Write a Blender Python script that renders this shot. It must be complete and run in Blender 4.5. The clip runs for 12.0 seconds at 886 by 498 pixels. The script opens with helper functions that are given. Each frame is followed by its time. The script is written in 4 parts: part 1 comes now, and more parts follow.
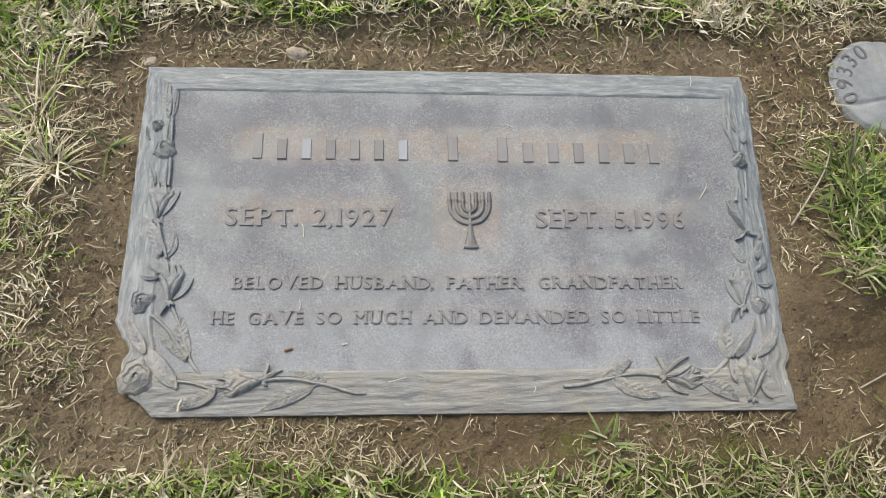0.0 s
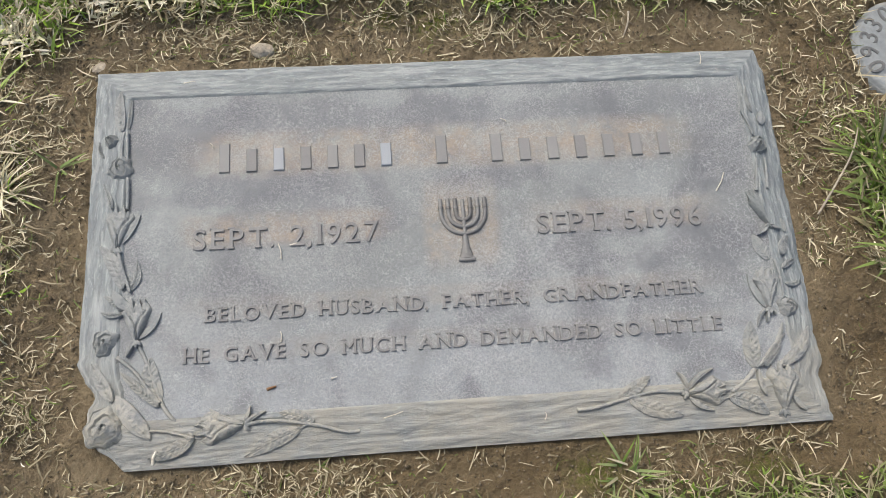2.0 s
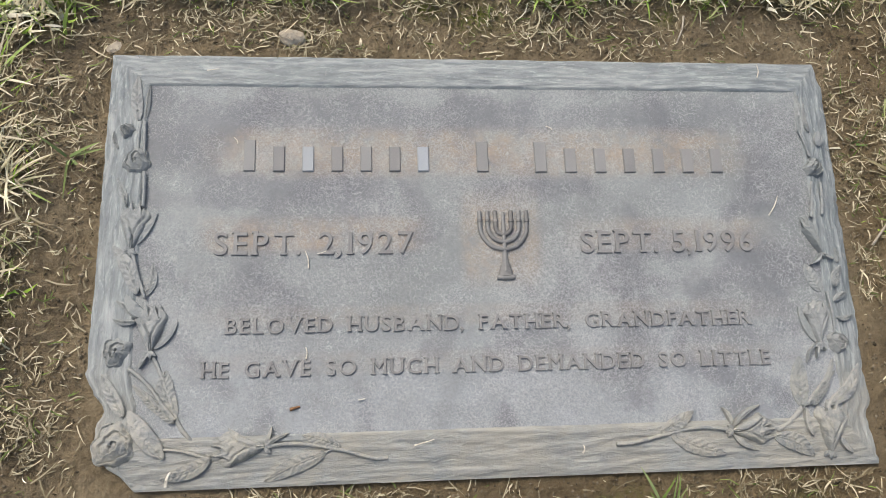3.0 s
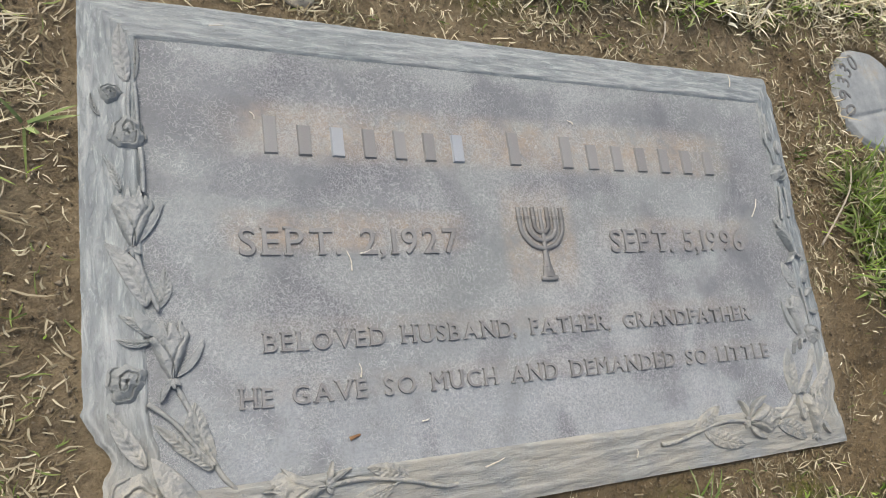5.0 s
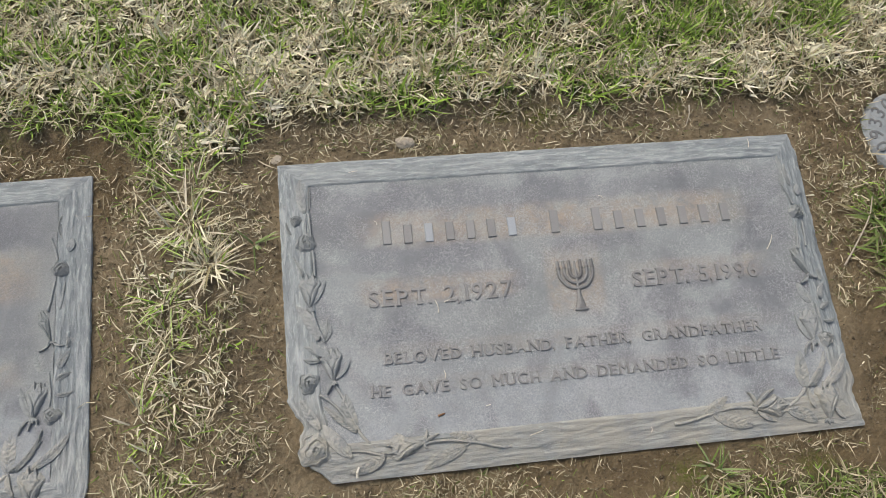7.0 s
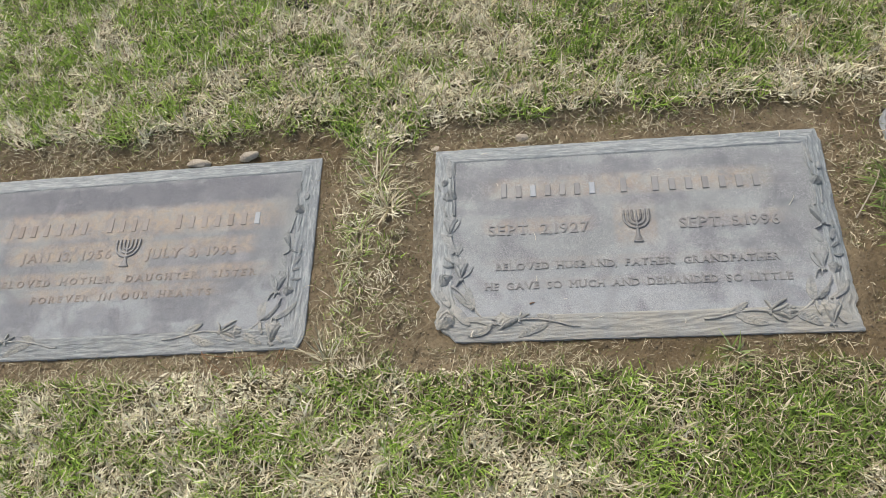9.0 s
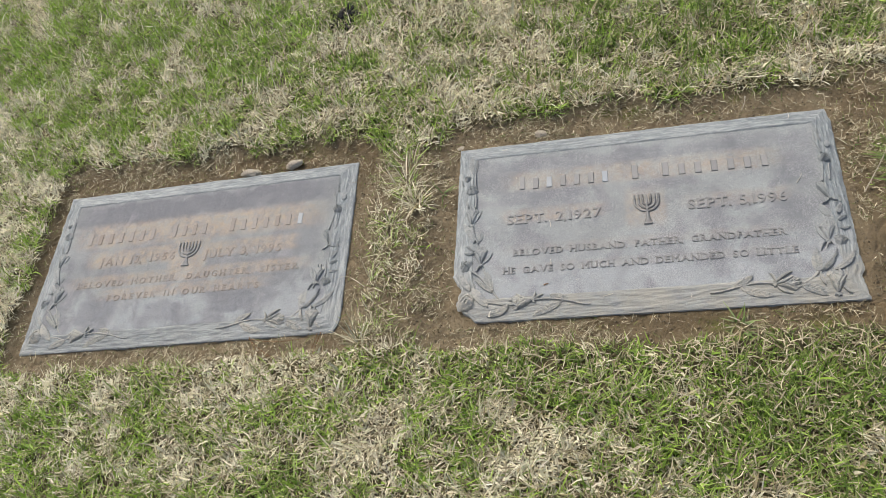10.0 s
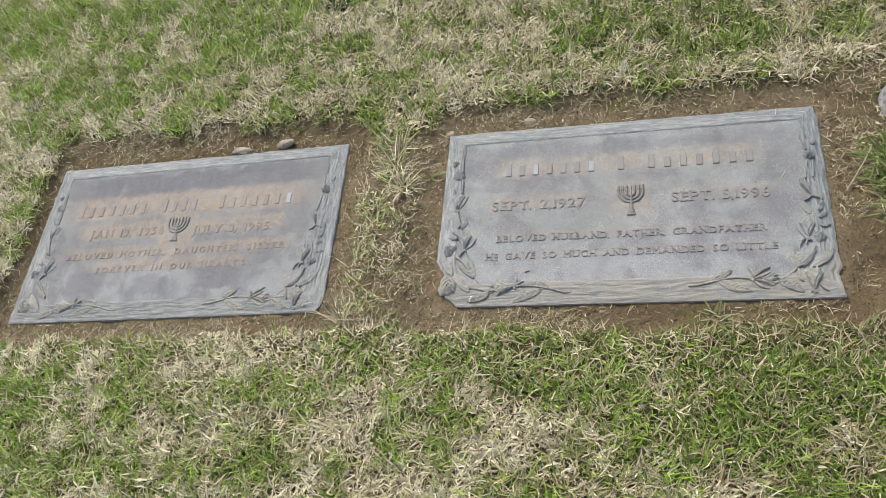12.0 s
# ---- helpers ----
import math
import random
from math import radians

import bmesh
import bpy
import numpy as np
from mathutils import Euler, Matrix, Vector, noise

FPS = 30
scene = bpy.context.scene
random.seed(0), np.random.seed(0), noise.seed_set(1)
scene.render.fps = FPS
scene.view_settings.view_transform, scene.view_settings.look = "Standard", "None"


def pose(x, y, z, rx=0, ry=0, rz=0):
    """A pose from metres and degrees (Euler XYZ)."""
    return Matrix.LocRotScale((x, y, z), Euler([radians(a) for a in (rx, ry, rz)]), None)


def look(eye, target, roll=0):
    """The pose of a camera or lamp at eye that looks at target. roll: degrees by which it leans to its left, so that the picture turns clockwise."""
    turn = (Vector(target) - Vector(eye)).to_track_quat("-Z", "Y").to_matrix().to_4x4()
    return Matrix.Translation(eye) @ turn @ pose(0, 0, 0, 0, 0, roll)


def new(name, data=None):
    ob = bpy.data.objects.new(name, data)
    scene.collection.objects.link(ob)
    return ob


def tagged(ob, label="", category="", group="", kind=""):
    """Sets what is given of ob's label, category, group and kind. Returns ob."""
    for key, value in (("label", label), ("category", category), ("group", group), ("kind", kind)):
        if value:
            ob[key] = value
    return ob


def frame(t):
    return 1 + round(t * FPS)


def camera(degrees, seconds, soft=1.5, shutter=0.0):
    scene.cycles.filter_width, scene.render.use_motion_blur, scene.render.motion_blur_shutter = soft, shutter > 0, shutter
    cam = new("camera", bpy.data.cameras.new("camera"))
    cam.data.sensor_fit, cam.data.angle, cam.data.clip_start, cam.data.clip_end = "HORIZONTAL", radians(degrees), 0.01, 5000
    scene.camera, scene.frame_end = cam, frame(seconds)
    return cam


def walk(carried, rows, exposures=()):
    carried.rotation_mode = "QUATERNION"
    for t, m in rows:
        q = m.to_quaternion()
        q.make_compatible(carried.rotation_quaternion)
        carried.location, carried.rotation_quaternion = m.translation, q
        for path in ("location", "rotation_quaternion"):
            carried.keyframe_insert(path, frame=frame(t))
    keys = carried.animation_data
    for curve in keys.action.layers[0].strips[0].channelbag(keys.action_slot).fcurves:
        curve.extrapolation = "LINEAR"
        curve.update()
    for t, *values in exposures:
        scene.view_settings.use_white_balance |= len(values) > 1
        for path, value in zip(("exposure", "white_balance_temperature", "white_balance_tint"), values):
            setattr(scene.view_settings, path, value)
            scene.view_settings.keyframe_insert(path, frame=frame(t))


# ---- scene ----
cam = camera(59.8, 12.0, soft=0.95)

PATH = [
    (0, (-0.064, -0.443, 0.694), (0.069, 0.25, -1.178), 10.3),
    (0.5, (-0.061, -0.436, 0.688), (0.071, 0.262, -1.182), 9.2),
    (1, (-0.051, -0.424, 0.679), (0.079, 0.254, -1.198), 8.2),
    (1.5, (-0.049, -0.407, 0.669), (0.085, 0.239, -1.219), 8.1),
    (2, (-0.056, -0.376, 0.643), (0.086, 0.221, -1.261), 9.6),
    (2.5, (-0.067, -0.347, 0.617), (0.076, 0.2, -1.301), 12.9),
    (2.7, (-0.07, -0.333, 0.617), (0.069, 0.179, -1.311), 14.0),
    (4.3, (-0.324, -0.31, 0.525), (0.487, 0.172, -1.238), 55.4),
    (4.5, (-0.329, -0.3, 0.513), (0.514, 0.177, -1.238), 56.2),
    (5, (-0.32, -0.291, 0.491), (0.572, 0.164, -1.24), 58.9),
    (5.5, (-0.31, -0.289, 0.498), (0.582, 0.159, -1.235), 58.5),
    (6, (-0.311, -0.296, 0.526), (0.525, 0.162, -1.232), 55.4),
    (6.5, (-0.294, -0.326, 0.64), (0.299, 0.17, -1.204), 43.8),
    (7, (-0.233, -0.37, 0.818), (0.002, 0.244, -1.071), 15.5),
    (7.2, (-0.212, -0.426, 0.876), (-0.172, 0.294, -0.989), 0.9),
    (8.8, (-0.162, -0.754, 1.063), (-0.308, 0.214, -0.681), -12.6),
    (9, (-0.132, -0.776, 1.068), (-0.394, 0.191, -0.662), -15.8),
    (9.5, (-0.037, -0.837, 1.079), (-0.448, 0.15, -0.611), -20.9),
    (10, (-0.006, -0.875, 1.092), (-0.5, 0.149, -0.553), -26.5),
    (10.5, (0.009, -0.876, 1.087), (-0.514, 0.121, -0.566), -27.5),
    (11, (0.024, -0.883, 1.09), (-0.471, 0.125, -0.564), -26.5),
    (11.5, (0.024, -0.882, 1.093), (-0.463, 0.116, -0.57), -25.3),
    (12, (0.029, -0.876, 1.094), (-0.478, 0.109, -0.571), -25.8),
]
walk(cam, [(t, look(eye, target, roll)) for t, eye, target, roll in PATH], exposures=[(0, 0.17), (4.5, 0.2), (5.5, 0.16), (6.5, 0.13), (7.0, 0.0), (7.6, 0.08), (9.0, 0.17), (12, 0.2)])

# ---- light: an even, hazy sky with a weak, very soft sun from beyond the markers ----
SUN_UP, SUN_TURN = radians(55), radians(-35)
world = bpy.data.worlds.new("overcast_sky")
scene.world = world
world.use_nodes = True
wn = world.node_tree
sky = wn.nodes.new("ShaderNodeTexSky")
sky.sky_type, sky.sun_disc = "NISHITA", False
sky.sun_elevation, sky.sun_rotation = SUN_UP, SUN_TURN
sky.air_density, sky.dust_density, sky.ozone_density = 1.0, 6.0, 0.6
wn.links.new(sky.outputs[0], wn.nodes["Background"].inputs[0])
wn.nodes["Background"].inputs[1].default_value = 0.118
sun = new("sun", bpy.data.lights.new("sun", "SUN"))
sun.data.energy, sun.data.angle, sun.data.color = 1.6, radians(28), (1.0, 0.985, 0.95)
sun_dir = Vector((math.sin(SUN_TURN) * math.cos(SUN_UP), math.cos(SUN_TURN) * math.cos(SUN_UP), math.sin(SUN_UP)))
sun.matrix_world = look(sun_dir * 10, (0, 0, 0))


# ---- material tools ----
class Nodes:
    """A small shorthand for building node materials."""

    def __init__(self, name, rough=0.7, spec=0.4):
        self.mat = bpy.data.materials.new(name)
        self.mat.use_nodes = True
        self.tree = self.mat.node_tree
        self.bsdf = self.tree.nodes["Principled BSDF"]
        self.bsdf.inputs["Roughness"].default_value = rough
        self.bsdf.inputs["Specular IOR Level"].default_value = spec
        self.co = self.tree.nodes.new("ShaderNodeTexCoord").outputs["Object"]

    def put(self, socket, value):
        if isinstance(value, (int, float)):
            socket.default_value = value
        elif isinstance(value, tuple):
            socket.default_value = (*value, 1) if len(value) == 3 and socket.type == "RGBA" else value
        else:
            self.tree.links.new(value, socket)

    def math(self, op, a, b=0.0, clamp=False):
        n = self.tree.nodes.new("ShaderNodeMath")
        n.operation, n.use_clamp = op, clamp
        self.put(n.inputs[0], a)
        self.put(n.inputs[1], b)
        return n.outputs[0]

    def noise(self, scale, detail=4, rough=0.55, stretch=None, warp=0.0, co=None):
        v = co or self.co
        if stretch:
            m = self.tree.nodes.new("ShaderNodeMapping")
            m.inputs["Scale"].default_value = stretch
            self.tree.links.new(v, m.inputs[0])
            v = m.outputs[0]
        n = self.tree.nodes.new("ShaderNodeTexNoise")
        self.tree.links.new(v, n.inputs["Vector"])
        n.inputs["Scale"].default_value, n.inputs["Detail"].default_value = scale, detail
        n.inputs["Roughness"].default_value, n.inputs["Distortion"].default_value = rough, warp
        return n.outputs["Fac"]

    def cracks(self, scale, width, warp_scale=60, warp=0.01):
        n1 = self.tree.nodes.new("ShaderNodeTexNoise")
        n1.inputs["Scale"].default_value = warp_scale
        self.tree.links.new(self.co, n1.inputs["Vector"])
        mul = self.tree.nodes.new("ShaderNodeVectorMath")
        mul.operation = "MULTIPLY_ADD"
        self.tree.links.new(n1.outputs["Color"], mul.inputs[0])
        mul.inputs[1].default_value = (warp, warp, warp)
        self.tree.links.new(self.co, mul.inputs[2])
        v = self.tree.nodes.new("ShaderNodeTexVoronoi")
        v.feature = "DISTANCE_TO_EDGE"
        v.inputs["Scale"].default_value = scale
        self.tree.links.new(mul.outputs[0], v.inputs["Vector"])
        return self.remap(v.outputs["Distance"], 0, width, 1, 0)

    def remap(self, v, a, b, lo=0.0, hi=1.0, smooth=False):
        n = self.tree.nodes.new("ShaderNodeMapRange")
        n.interpolation_type = "SMOOTHSTEP" if smooth else "LINEAR"
        self.put(n.inputs["Value"], v)
        for key, value in (("From Min", a), ("From Max", b), ("To Min", lo), ("To Max", hi)):
            n.inputs[key].default_value = value
        return n.outputs["Result"]

    def mix(self, fac, a, b, blend="MIX"):
        n = self.tree.nodes.new("ShaderNodeMix")
        n.data_type, n.blend_type = "RGBA", blend
        self.put(n.inputs["Factor"], fac)
        self.put(n.inputs[6], a)
        self.put(n.inputs[7], b)
        return n.outputs[2]

    def attr(self, name):
        n = self.tree.nodes.new("ShaderNodeAttribute")
        n.attribute_name = name
        return n.outputs["Fac"]

    def axis(self, i):
        n = self.tree.nodes.new("ShaderNodeSeparateXYZ")
        self.tree.links.new(self.co, n.inputs[0])
        return n.outputs[i]

    def random(self):
        return self.tree.nodes.new("ShaderNodeObjectInfo").outputs["Random"]

    def island(self):
        return self.tree.nodes.new("ShaderNodeNewGeometry").outputs["Random Per Island"]

    def bump(self, height, strength, distance):
        n = self.tree.nodes.new("ShaderNodeBump")
        n.inputs["Strength"].default_value, n.inputs["Distance"].default_value = strength, distance
        self.put(n.inputs["Height"], height)
        prior = self.bsdf.inputs["Normal"]
        if prior.is_linked:
            self.tree.links.new(prior.links[0].from_socket, n.inputs["Normal"])
        self.tree.links.new(n.outputs[0], prior)

    def done(self, colour, rough=None):
        self.put(self.bsdf.inputs["Base Color"], colour)
        if rough is not None:
            self.put(self.bsdf.inputs["Roughness"], rough)
        return self.mat


def bronze_panel(name, bands, dark_blots, pale, stains, blot_from, crazed):
    """Weathered bronze field: grey patina, mauve-brown blotches, fine pale crazing, rusty bloom round the lettering.
    bands: (centre x, centre y, half width, half height, amount) of that bloom."""
    m = Nodes(name, 0.52, 0.5)
    large, mid, fine = m.noise(9, 5, 0.6), m.noise(38, 5, 0.65), m.noise(420, 3, 0.7)
    c = m.mix(m.remap(large, 0.38, 0.62), (0.222, 0.24, 0.238), (0.30, 0.326, 0.322))
    x, y = m.axis(0), m.axis(1)
    c = m.mix(m.math("MULTIPLY", m.remap(y, -0.02, -0.12, 0, 0.75, True), m.remap(mid, 0.25, 0.6)), c, (0.35, 0.375, 0.395))
    blot = m.noise(dark_blots, 3, 0.5, warp=0.6)
    c = m.mix(m.remap(blot, blot_from, blot_from + 0.14, 0, 0.85), c, (0.16, 0.168, 0.18))
    ragged = m.math("MULTIPLY", m.math("SUBTRACT", m.noise(20, 4, 0.6), 0.5), 0.05)
    for cx, cy, hw, hh, amount in stains:
        fx = m.remap(m.math("ABSOLUTE", m.math("SUBTRACT", m.math("ADD", x, ragged), cx)), hw * 0.7, hw * 1.2, amount, 0, True)
        fy = m.remap(m.math("ABSOLUTE", m.math("SUBTRACT", m.math("ADD", y, ragged), cy)), hh * 0.7, hh * 1.2, 1, 0, True)
        c = m.mix(m.math("MULTIPLY", fx, fy), c, (0.14, 0.147, 0.165))
    total = None
    for cx, cy, hw, hh, amount in bands:
        fx = m.remap(m.math("ABSOLUTE", m.math("SUBTRACT", x, cx)), hw * 0.8, hw * 1.15, amount, 0, True)
        fy = m.remap(m.math("ABSOLUTE", m.math("SUBTRACT", y, cy)), hh * 0.6, hh * 1.4, 1, 0, True)
        f = m.math("MULTIPLY", fx, fy)
        total = f if total is None else m.math("MAXIMUM", total, f)
    total = m.math("MULTIPLY", total, m.remap(m.noise(55, 5, 0.7), 0.3, 0.66))
    c = m.mix(total, c, (0.40, 0.315, 0.225))
    c = m.mix(m.remap(m.noise(17, 4, 0.6, warp=0.4), 0.57, 0.75, 0, pale), c, (0.44, 0.44, 0.45))
    lines = m.math("MULTIPLY", m.cracks(215, 0.075, 120, 0.02), m.remap(m.noise(34, 3), 0.36, 0.55))
    lines2 = m.math("MULTIPLY", m.cracks(390, 0.10, 200, 0.012), m.remap(m.noise(23, 3), 0.40, 0.58))
    crazing = m.math("MAXIMUM", lines, lines2)
    c = m.mix(m.math("MULTIPLY", crazing, crazed), c, (0.60, 0.61, 0.61))
    c = m.mix(m.remap(fine, 0.42, 0.72, 0.0, 0.36), c, (0.12, 0.125, 0.13))
    m.bump(m.noise(330, 4, 0.75), 0.5, 0.0016)
    m.bump(crazing, 0.5, 0.0008)
    m.bump(m.noise(60, 3), 0.25, 0.003)
    return m.done(c, m.remap(mid, 0.3, 0.7, 0.42, 0.64))


def bronze_frame(name, tan):
    """Cast wood-grain border: blue-grey patina, pale crests on the grain, tan mud film along the lower rail."""
    m = Nodes(name, 0.55, 0.42)
    grain = m.attr("grain")
    c = m.mix(m.remap(m.noise(16, 5, 0.65), 0.35, 0.65), (0.218, 0.248, 0.254), (0.30, 0.327, 0.325))
    c = m.mix(m.remap(grain, 0.52, 0.85, 0, 0.6), c, (0.43, 0.45, 0.45))
    c = m.mix(m.remap(grain, 0.45, 0.15, 0, 0.4), c, (0.155, 0.165, 0.185))
    rail = m.attr("rail")
    across = m.noise(1.0, 5, 0.7, (62, 330, 60), 0.9)
    upright = m.noise(1.0, 5, 0.7, (330, 62, 60), 0.9)
    fibre = m.math("ADD", m.math("MULTIPLY", upright, rail), m.math("MULTIPLY", across, m.math("SUBTRACT", 1.0, rail)))
    c = m.mix(m.remap(fibre, 0.53, 0.68, 0, 0.7), c, (0.47, 0.515, 0.50))
    c = m.mix(m.remap(fibre, 0.47, 0.34, 0, 0.45), c, (0.13, 0.14, 0.15))
    m.bump(fibre, 0.7, 0.0022)
    mud = m.math("MULTIPLY", m.remap(m.axis(1), -0.06, -0.15, 0, tan, True), m.remap(m.noise(24, 5, 0.7), 0.25, 0.6))
    c = m.mix(m.math("MULTIPLY", mud, 0.85), c, (0.41, 0.385, 0.315))
    c = m.mix(m.remap(m.noise(140, 4, 0.7), 0.6, 0.75, 0, 0.5), c, (0.47, 0.46, 0.42))
    m.bump(m.noise(500, 4, 0.7), 0.5, 0.0008)
    m.bump(m.noise(110, 4), 0.3, 0.002)
    return m.done(c, m.remap(m.noise(50, 3), 0.3, 0.7, 0.45, 0.7))


def bronze_relief(name, low, high, muddy=False):
    m = Nodes(name, 0.5, 0.45)
    c = m.mix(m.remap(m.noise(45, 5, 0.65), 0.35, 0.65), low, high)
    c = m.mix(m.remap(m.noise(160, 4, 0.7), 0.55, 0.72, 0, 0.45), c, (0.43, 0.43, 0.41))
    c = m.mix(m.remap(m.random(), 0, 1, 0, 0.4), c, (0.34, 0.345, 0.335))
    if muddy:
        mud = m.math("MULTIPLY", m.remap(m.axis(1), -0.06, -0.15, 0.1, 0.8, True), m.remap(m.noise(60, 5, 0.7), 0.3, 0.6))
        c = m.mix(mud, c, (0.40, 0.38, 0.315))
        c = m.mix(m.remap(m.noise(120, 4, 0.7), 0.5, 0.36, 0, 0.4), c, (0.15, 0.165, 0.17))
        m.bump(m.noise(150, 4, 0.65), 0.8, 0.003)
        m.bump(m.noise(60, 3, 0.6), 0.5, 0.004)
    m.bump(m.noise(420, 4, 0.7), 0.4, 0.0008)
    return m.done(c, m.remap(m.noise(80, 3), 0.3, 0.7, 0.4, 0.62))


def soil_material():
    m = Nodes("damp_brown_soil", 0.85, 0.3)
    wet_dark = m.attr("wet_dark")
    cover = m.attr("cover")
    c = m.mix(m.remap(m.noise(18, 6, 0.65), 0.33, 0.66), (0.16, 0.118, 0.066), (0.31, 0.245, 0.15))
    c = m.mix(m.remap(m.noise(160, 5, 0.7), 0.42, 0.7, 0, 0.7), c, (0.36, 0.29, 0.185))
    c = m.mix(m.remap(m.noise(420, 3, 0.7), 0.58, 0.75, 0, 0.4), c, (0.085, 0.065, 0.04))
    c = m.mix(m.math("MULTIPLY", wet_dark, 0.75), c, (0.15, 0.104, 0.047))
    moss = m.math("MULTIPLY", m.attr("moss"), m.remap(m.noise(240, 4, 0.7), 0.38, 0.55))
    c = m.mix(moss, c, (0.12, 0.14, 0.018))
    # thatch, coloured extra dark to carry the shade in the gaps between blades
    thatch = m.mix(m.remap(m.noise(90, 5, 0.7), 0.35, 0.65), (0.045, 0.047, 0.016), (0.13, 0.11, 0.05))
    c = m.mix(m.math("MULTIPLY", cover, 0.8), c, thatch)
    turf = m.mix(m.remap(m.noise(6, 5, 0.65), 0.38, 0.62), (0.15, 0.185, 0.045), (0.36, 0.32, 0.175))
    turf = m.mix(m.remap(m.noise(110, 4, 0.7), 0.42, 0.62, 0, 0.6), turf, (0.05, 0.07, 0.015))
    c = m.mix(m.attr("far"), c, turf)
    m.bump(m.noise(210, 6, 0.75), 1.0, 0.006)
    m.bump(m.noise(75, 4, 0.7), 0.7, 0.008)
    m.bump(m.noise(900, 3, 0.7), 0.5, 0.001)
    return m.done(c, m.remap(wet_dark, 0, 1, 0.88, 0.5))


def grass_material(name, fresh, fresh2, straw, straw2):
    m = Nodes(name, 0.6, 0.3)
    r = m.attr("shade")
    green = m.mix(r, fresh, fresh2)
    green = m.mix(m.math("MULTIPLY", m.attr("along"), 0.3), green, (0.52, 0.64, 0.11))
    dry = m.mix(r, straw, straw2)
    c = m.mix(m.attr("dry"), green, dry)
    m.bsdf.inputs["Subsurface Weight"].default_value = 0.0
    c = m.mix(m.remap(m.noise(500, 2), 0.4, 0.7, 0, 0.25), c, (0.25, 0.22, 0.12))
    return m.done(c)


def stone_material(name, low, high):
    m = Nodes(name, 0.8, 0.35)
    c = m.mix(m.remap(m.noise(70, 5, 0.7), 0.35, 0.65), low, high)
    c = m.mix(m.remap(m.noise(500, 3, 0.7), 0.55, 0.7, 0, 0.6), c, (0.16, 0.14, 0.11))
    m.bump(m.noise(260, 5, 0.7), 0.6, 0.002)
    return m.done(c)


def concrete_material():
    m = Nodes("pale_concrete", 0.75, 0.35)
    c = m.mix(m.remap(m.noise(40, 5, 0.7), 0.35, 0.65), (0.225, 0.245, 0.25), (0.335, 0.355, 0.35))
    c = m.mix(m.remap(m.noise(700, 3, 0.7), 0.58, 0.72, 0, 0.5), c, (0.20, 0.20, 0.19))
    c = m.mix(m.remap(m.noise(25, 4, 0.7), 0.58, 0.72, 0, 0.5), c, (0.33, 0.28, 0.2))
    m.bump(m.noise(380, 5, 0.7), 0.5, 0.0012)
    return m.done(c)


MAIN_BANDS = [(0.0, 0.086, 0.215, 0.019, 0.8), (-0.142, 0.016, 0.085, 0.013, 0.75), (0.15, 0.014, 0.083, 0.013, 0.45),
              (0.008, 0.012, 0.032, 0.035, 0.7), (0.0, -0.05, 0.22, 0.008, 0.3), (0.0, -0.086, 0.23, 0.008, 0.22)]
SIDE_BANDS = [(0.0, 0.066, 0.255, 0.026, 1.0), (-0.11, 0.012, 0.11, 0.018, 1.0), (0.11, 0.01, 0.11, 0.016, 0.9),
              (0.0, 0.008, 0.04, 0.04, 0.9), (0.0, -0.038, 0.24, 0.013, 0.85), (0.0, -0.068, 0.17, 0.012, 0.8)]
MAIN_STAINS = [(-0.12, 0.118, 0.16, 0.018, 0.55), (0.12, 0.118, 0.14, 0.014, 0.35), (-0.17, 0.052, 0.07, 0.016, 0.6), (0.245, 0.075, 0.03, 0.05, 0.4), (0.04, 0.055, 0.05, 0.012, 0.3)]
SIDE_STAINS = [(0.0, 0.117, 0.29, 0.026, 1.0), (-0.24, 0.02, 0.03, 0.07, 0.35), (0.11, -0.10, 0.045, 0.022, 0.7), (-0.17, -0.10, 0.04, 0.025, 0.65), (-0.03, -0.115, 0.04, 0.02, 0.5), (0.22, 0.02, 0.045, 0.04, 0.5), (0.2, -0.05, 0.03, 0.03, 0.5)]
PANEL_MAIN = bronze_panel("grey_bronze_field", MAIN_BANDS, 14, 0.18, MAIN_STAINS, 0.50, 0.62)
PANEL_SIDE = bronze_panel("blotched_bronze_field", SIDE_BANDS, 17, 0.35, SIDE_STAINS, 0.46, 0.2)
FRAME_MAIN = bronze_frame("grey_bronze_border", 0.85)
FRAME_SIDE = bronze_frame("blue_grey_bronze_border", 0.25)
RELIEF = bronze_relief("grey_bronze_relief", (0.212, 0.236, 0.24), (0.305, 0.328, 0.325), True)
LETTER = bronze_relief("dark_bronze_lettering", (0.165, 0.165, 0.165), (0.265, 0.26, 0.25))
LAMP = bronze_relief("dark_bronze_lamp", (0.085, 0.085, 0.085), (0.16, 0.155, 0.145))
LETTER_RUST = bronze_relief("brown_bronze_lettering", (0.17, 0.14, 0.115), (0.27, 0.22, 0.185))
LETTER_PALE = bronze_relief("pale_blue_patina", (0.28, 0.31, 0.34), (0.42, 0.45, 0.48))
SOIL = soil_material()
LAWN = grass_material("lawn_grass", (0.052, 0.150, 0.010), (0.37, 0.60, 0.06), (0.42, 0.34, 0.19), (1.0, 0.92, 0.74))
TUFT = grass_material("tuft_grass", (0.022, 0.068, 0.012), (0.13, 0.25, 0.04), (0.30, 0.25, 0.13), (0.80, 0.76, 0.58))
STRAW = grass_material("dry_straw", (0.04, 0.08, 0.01), (0.14, 0.22, 0.03), (0.12, 0.09, 0.042), (0.72, 0.645, 0.44))
PEBBLE = stone_material("grey_tan_pebble", (0.36, 0.31, 0.235), (0.56, 0.50, 0.39))
CLOD = stone_material("dark_clod", (0.012, 0.012, 0.013), (0.035, 0.033, 0.032))
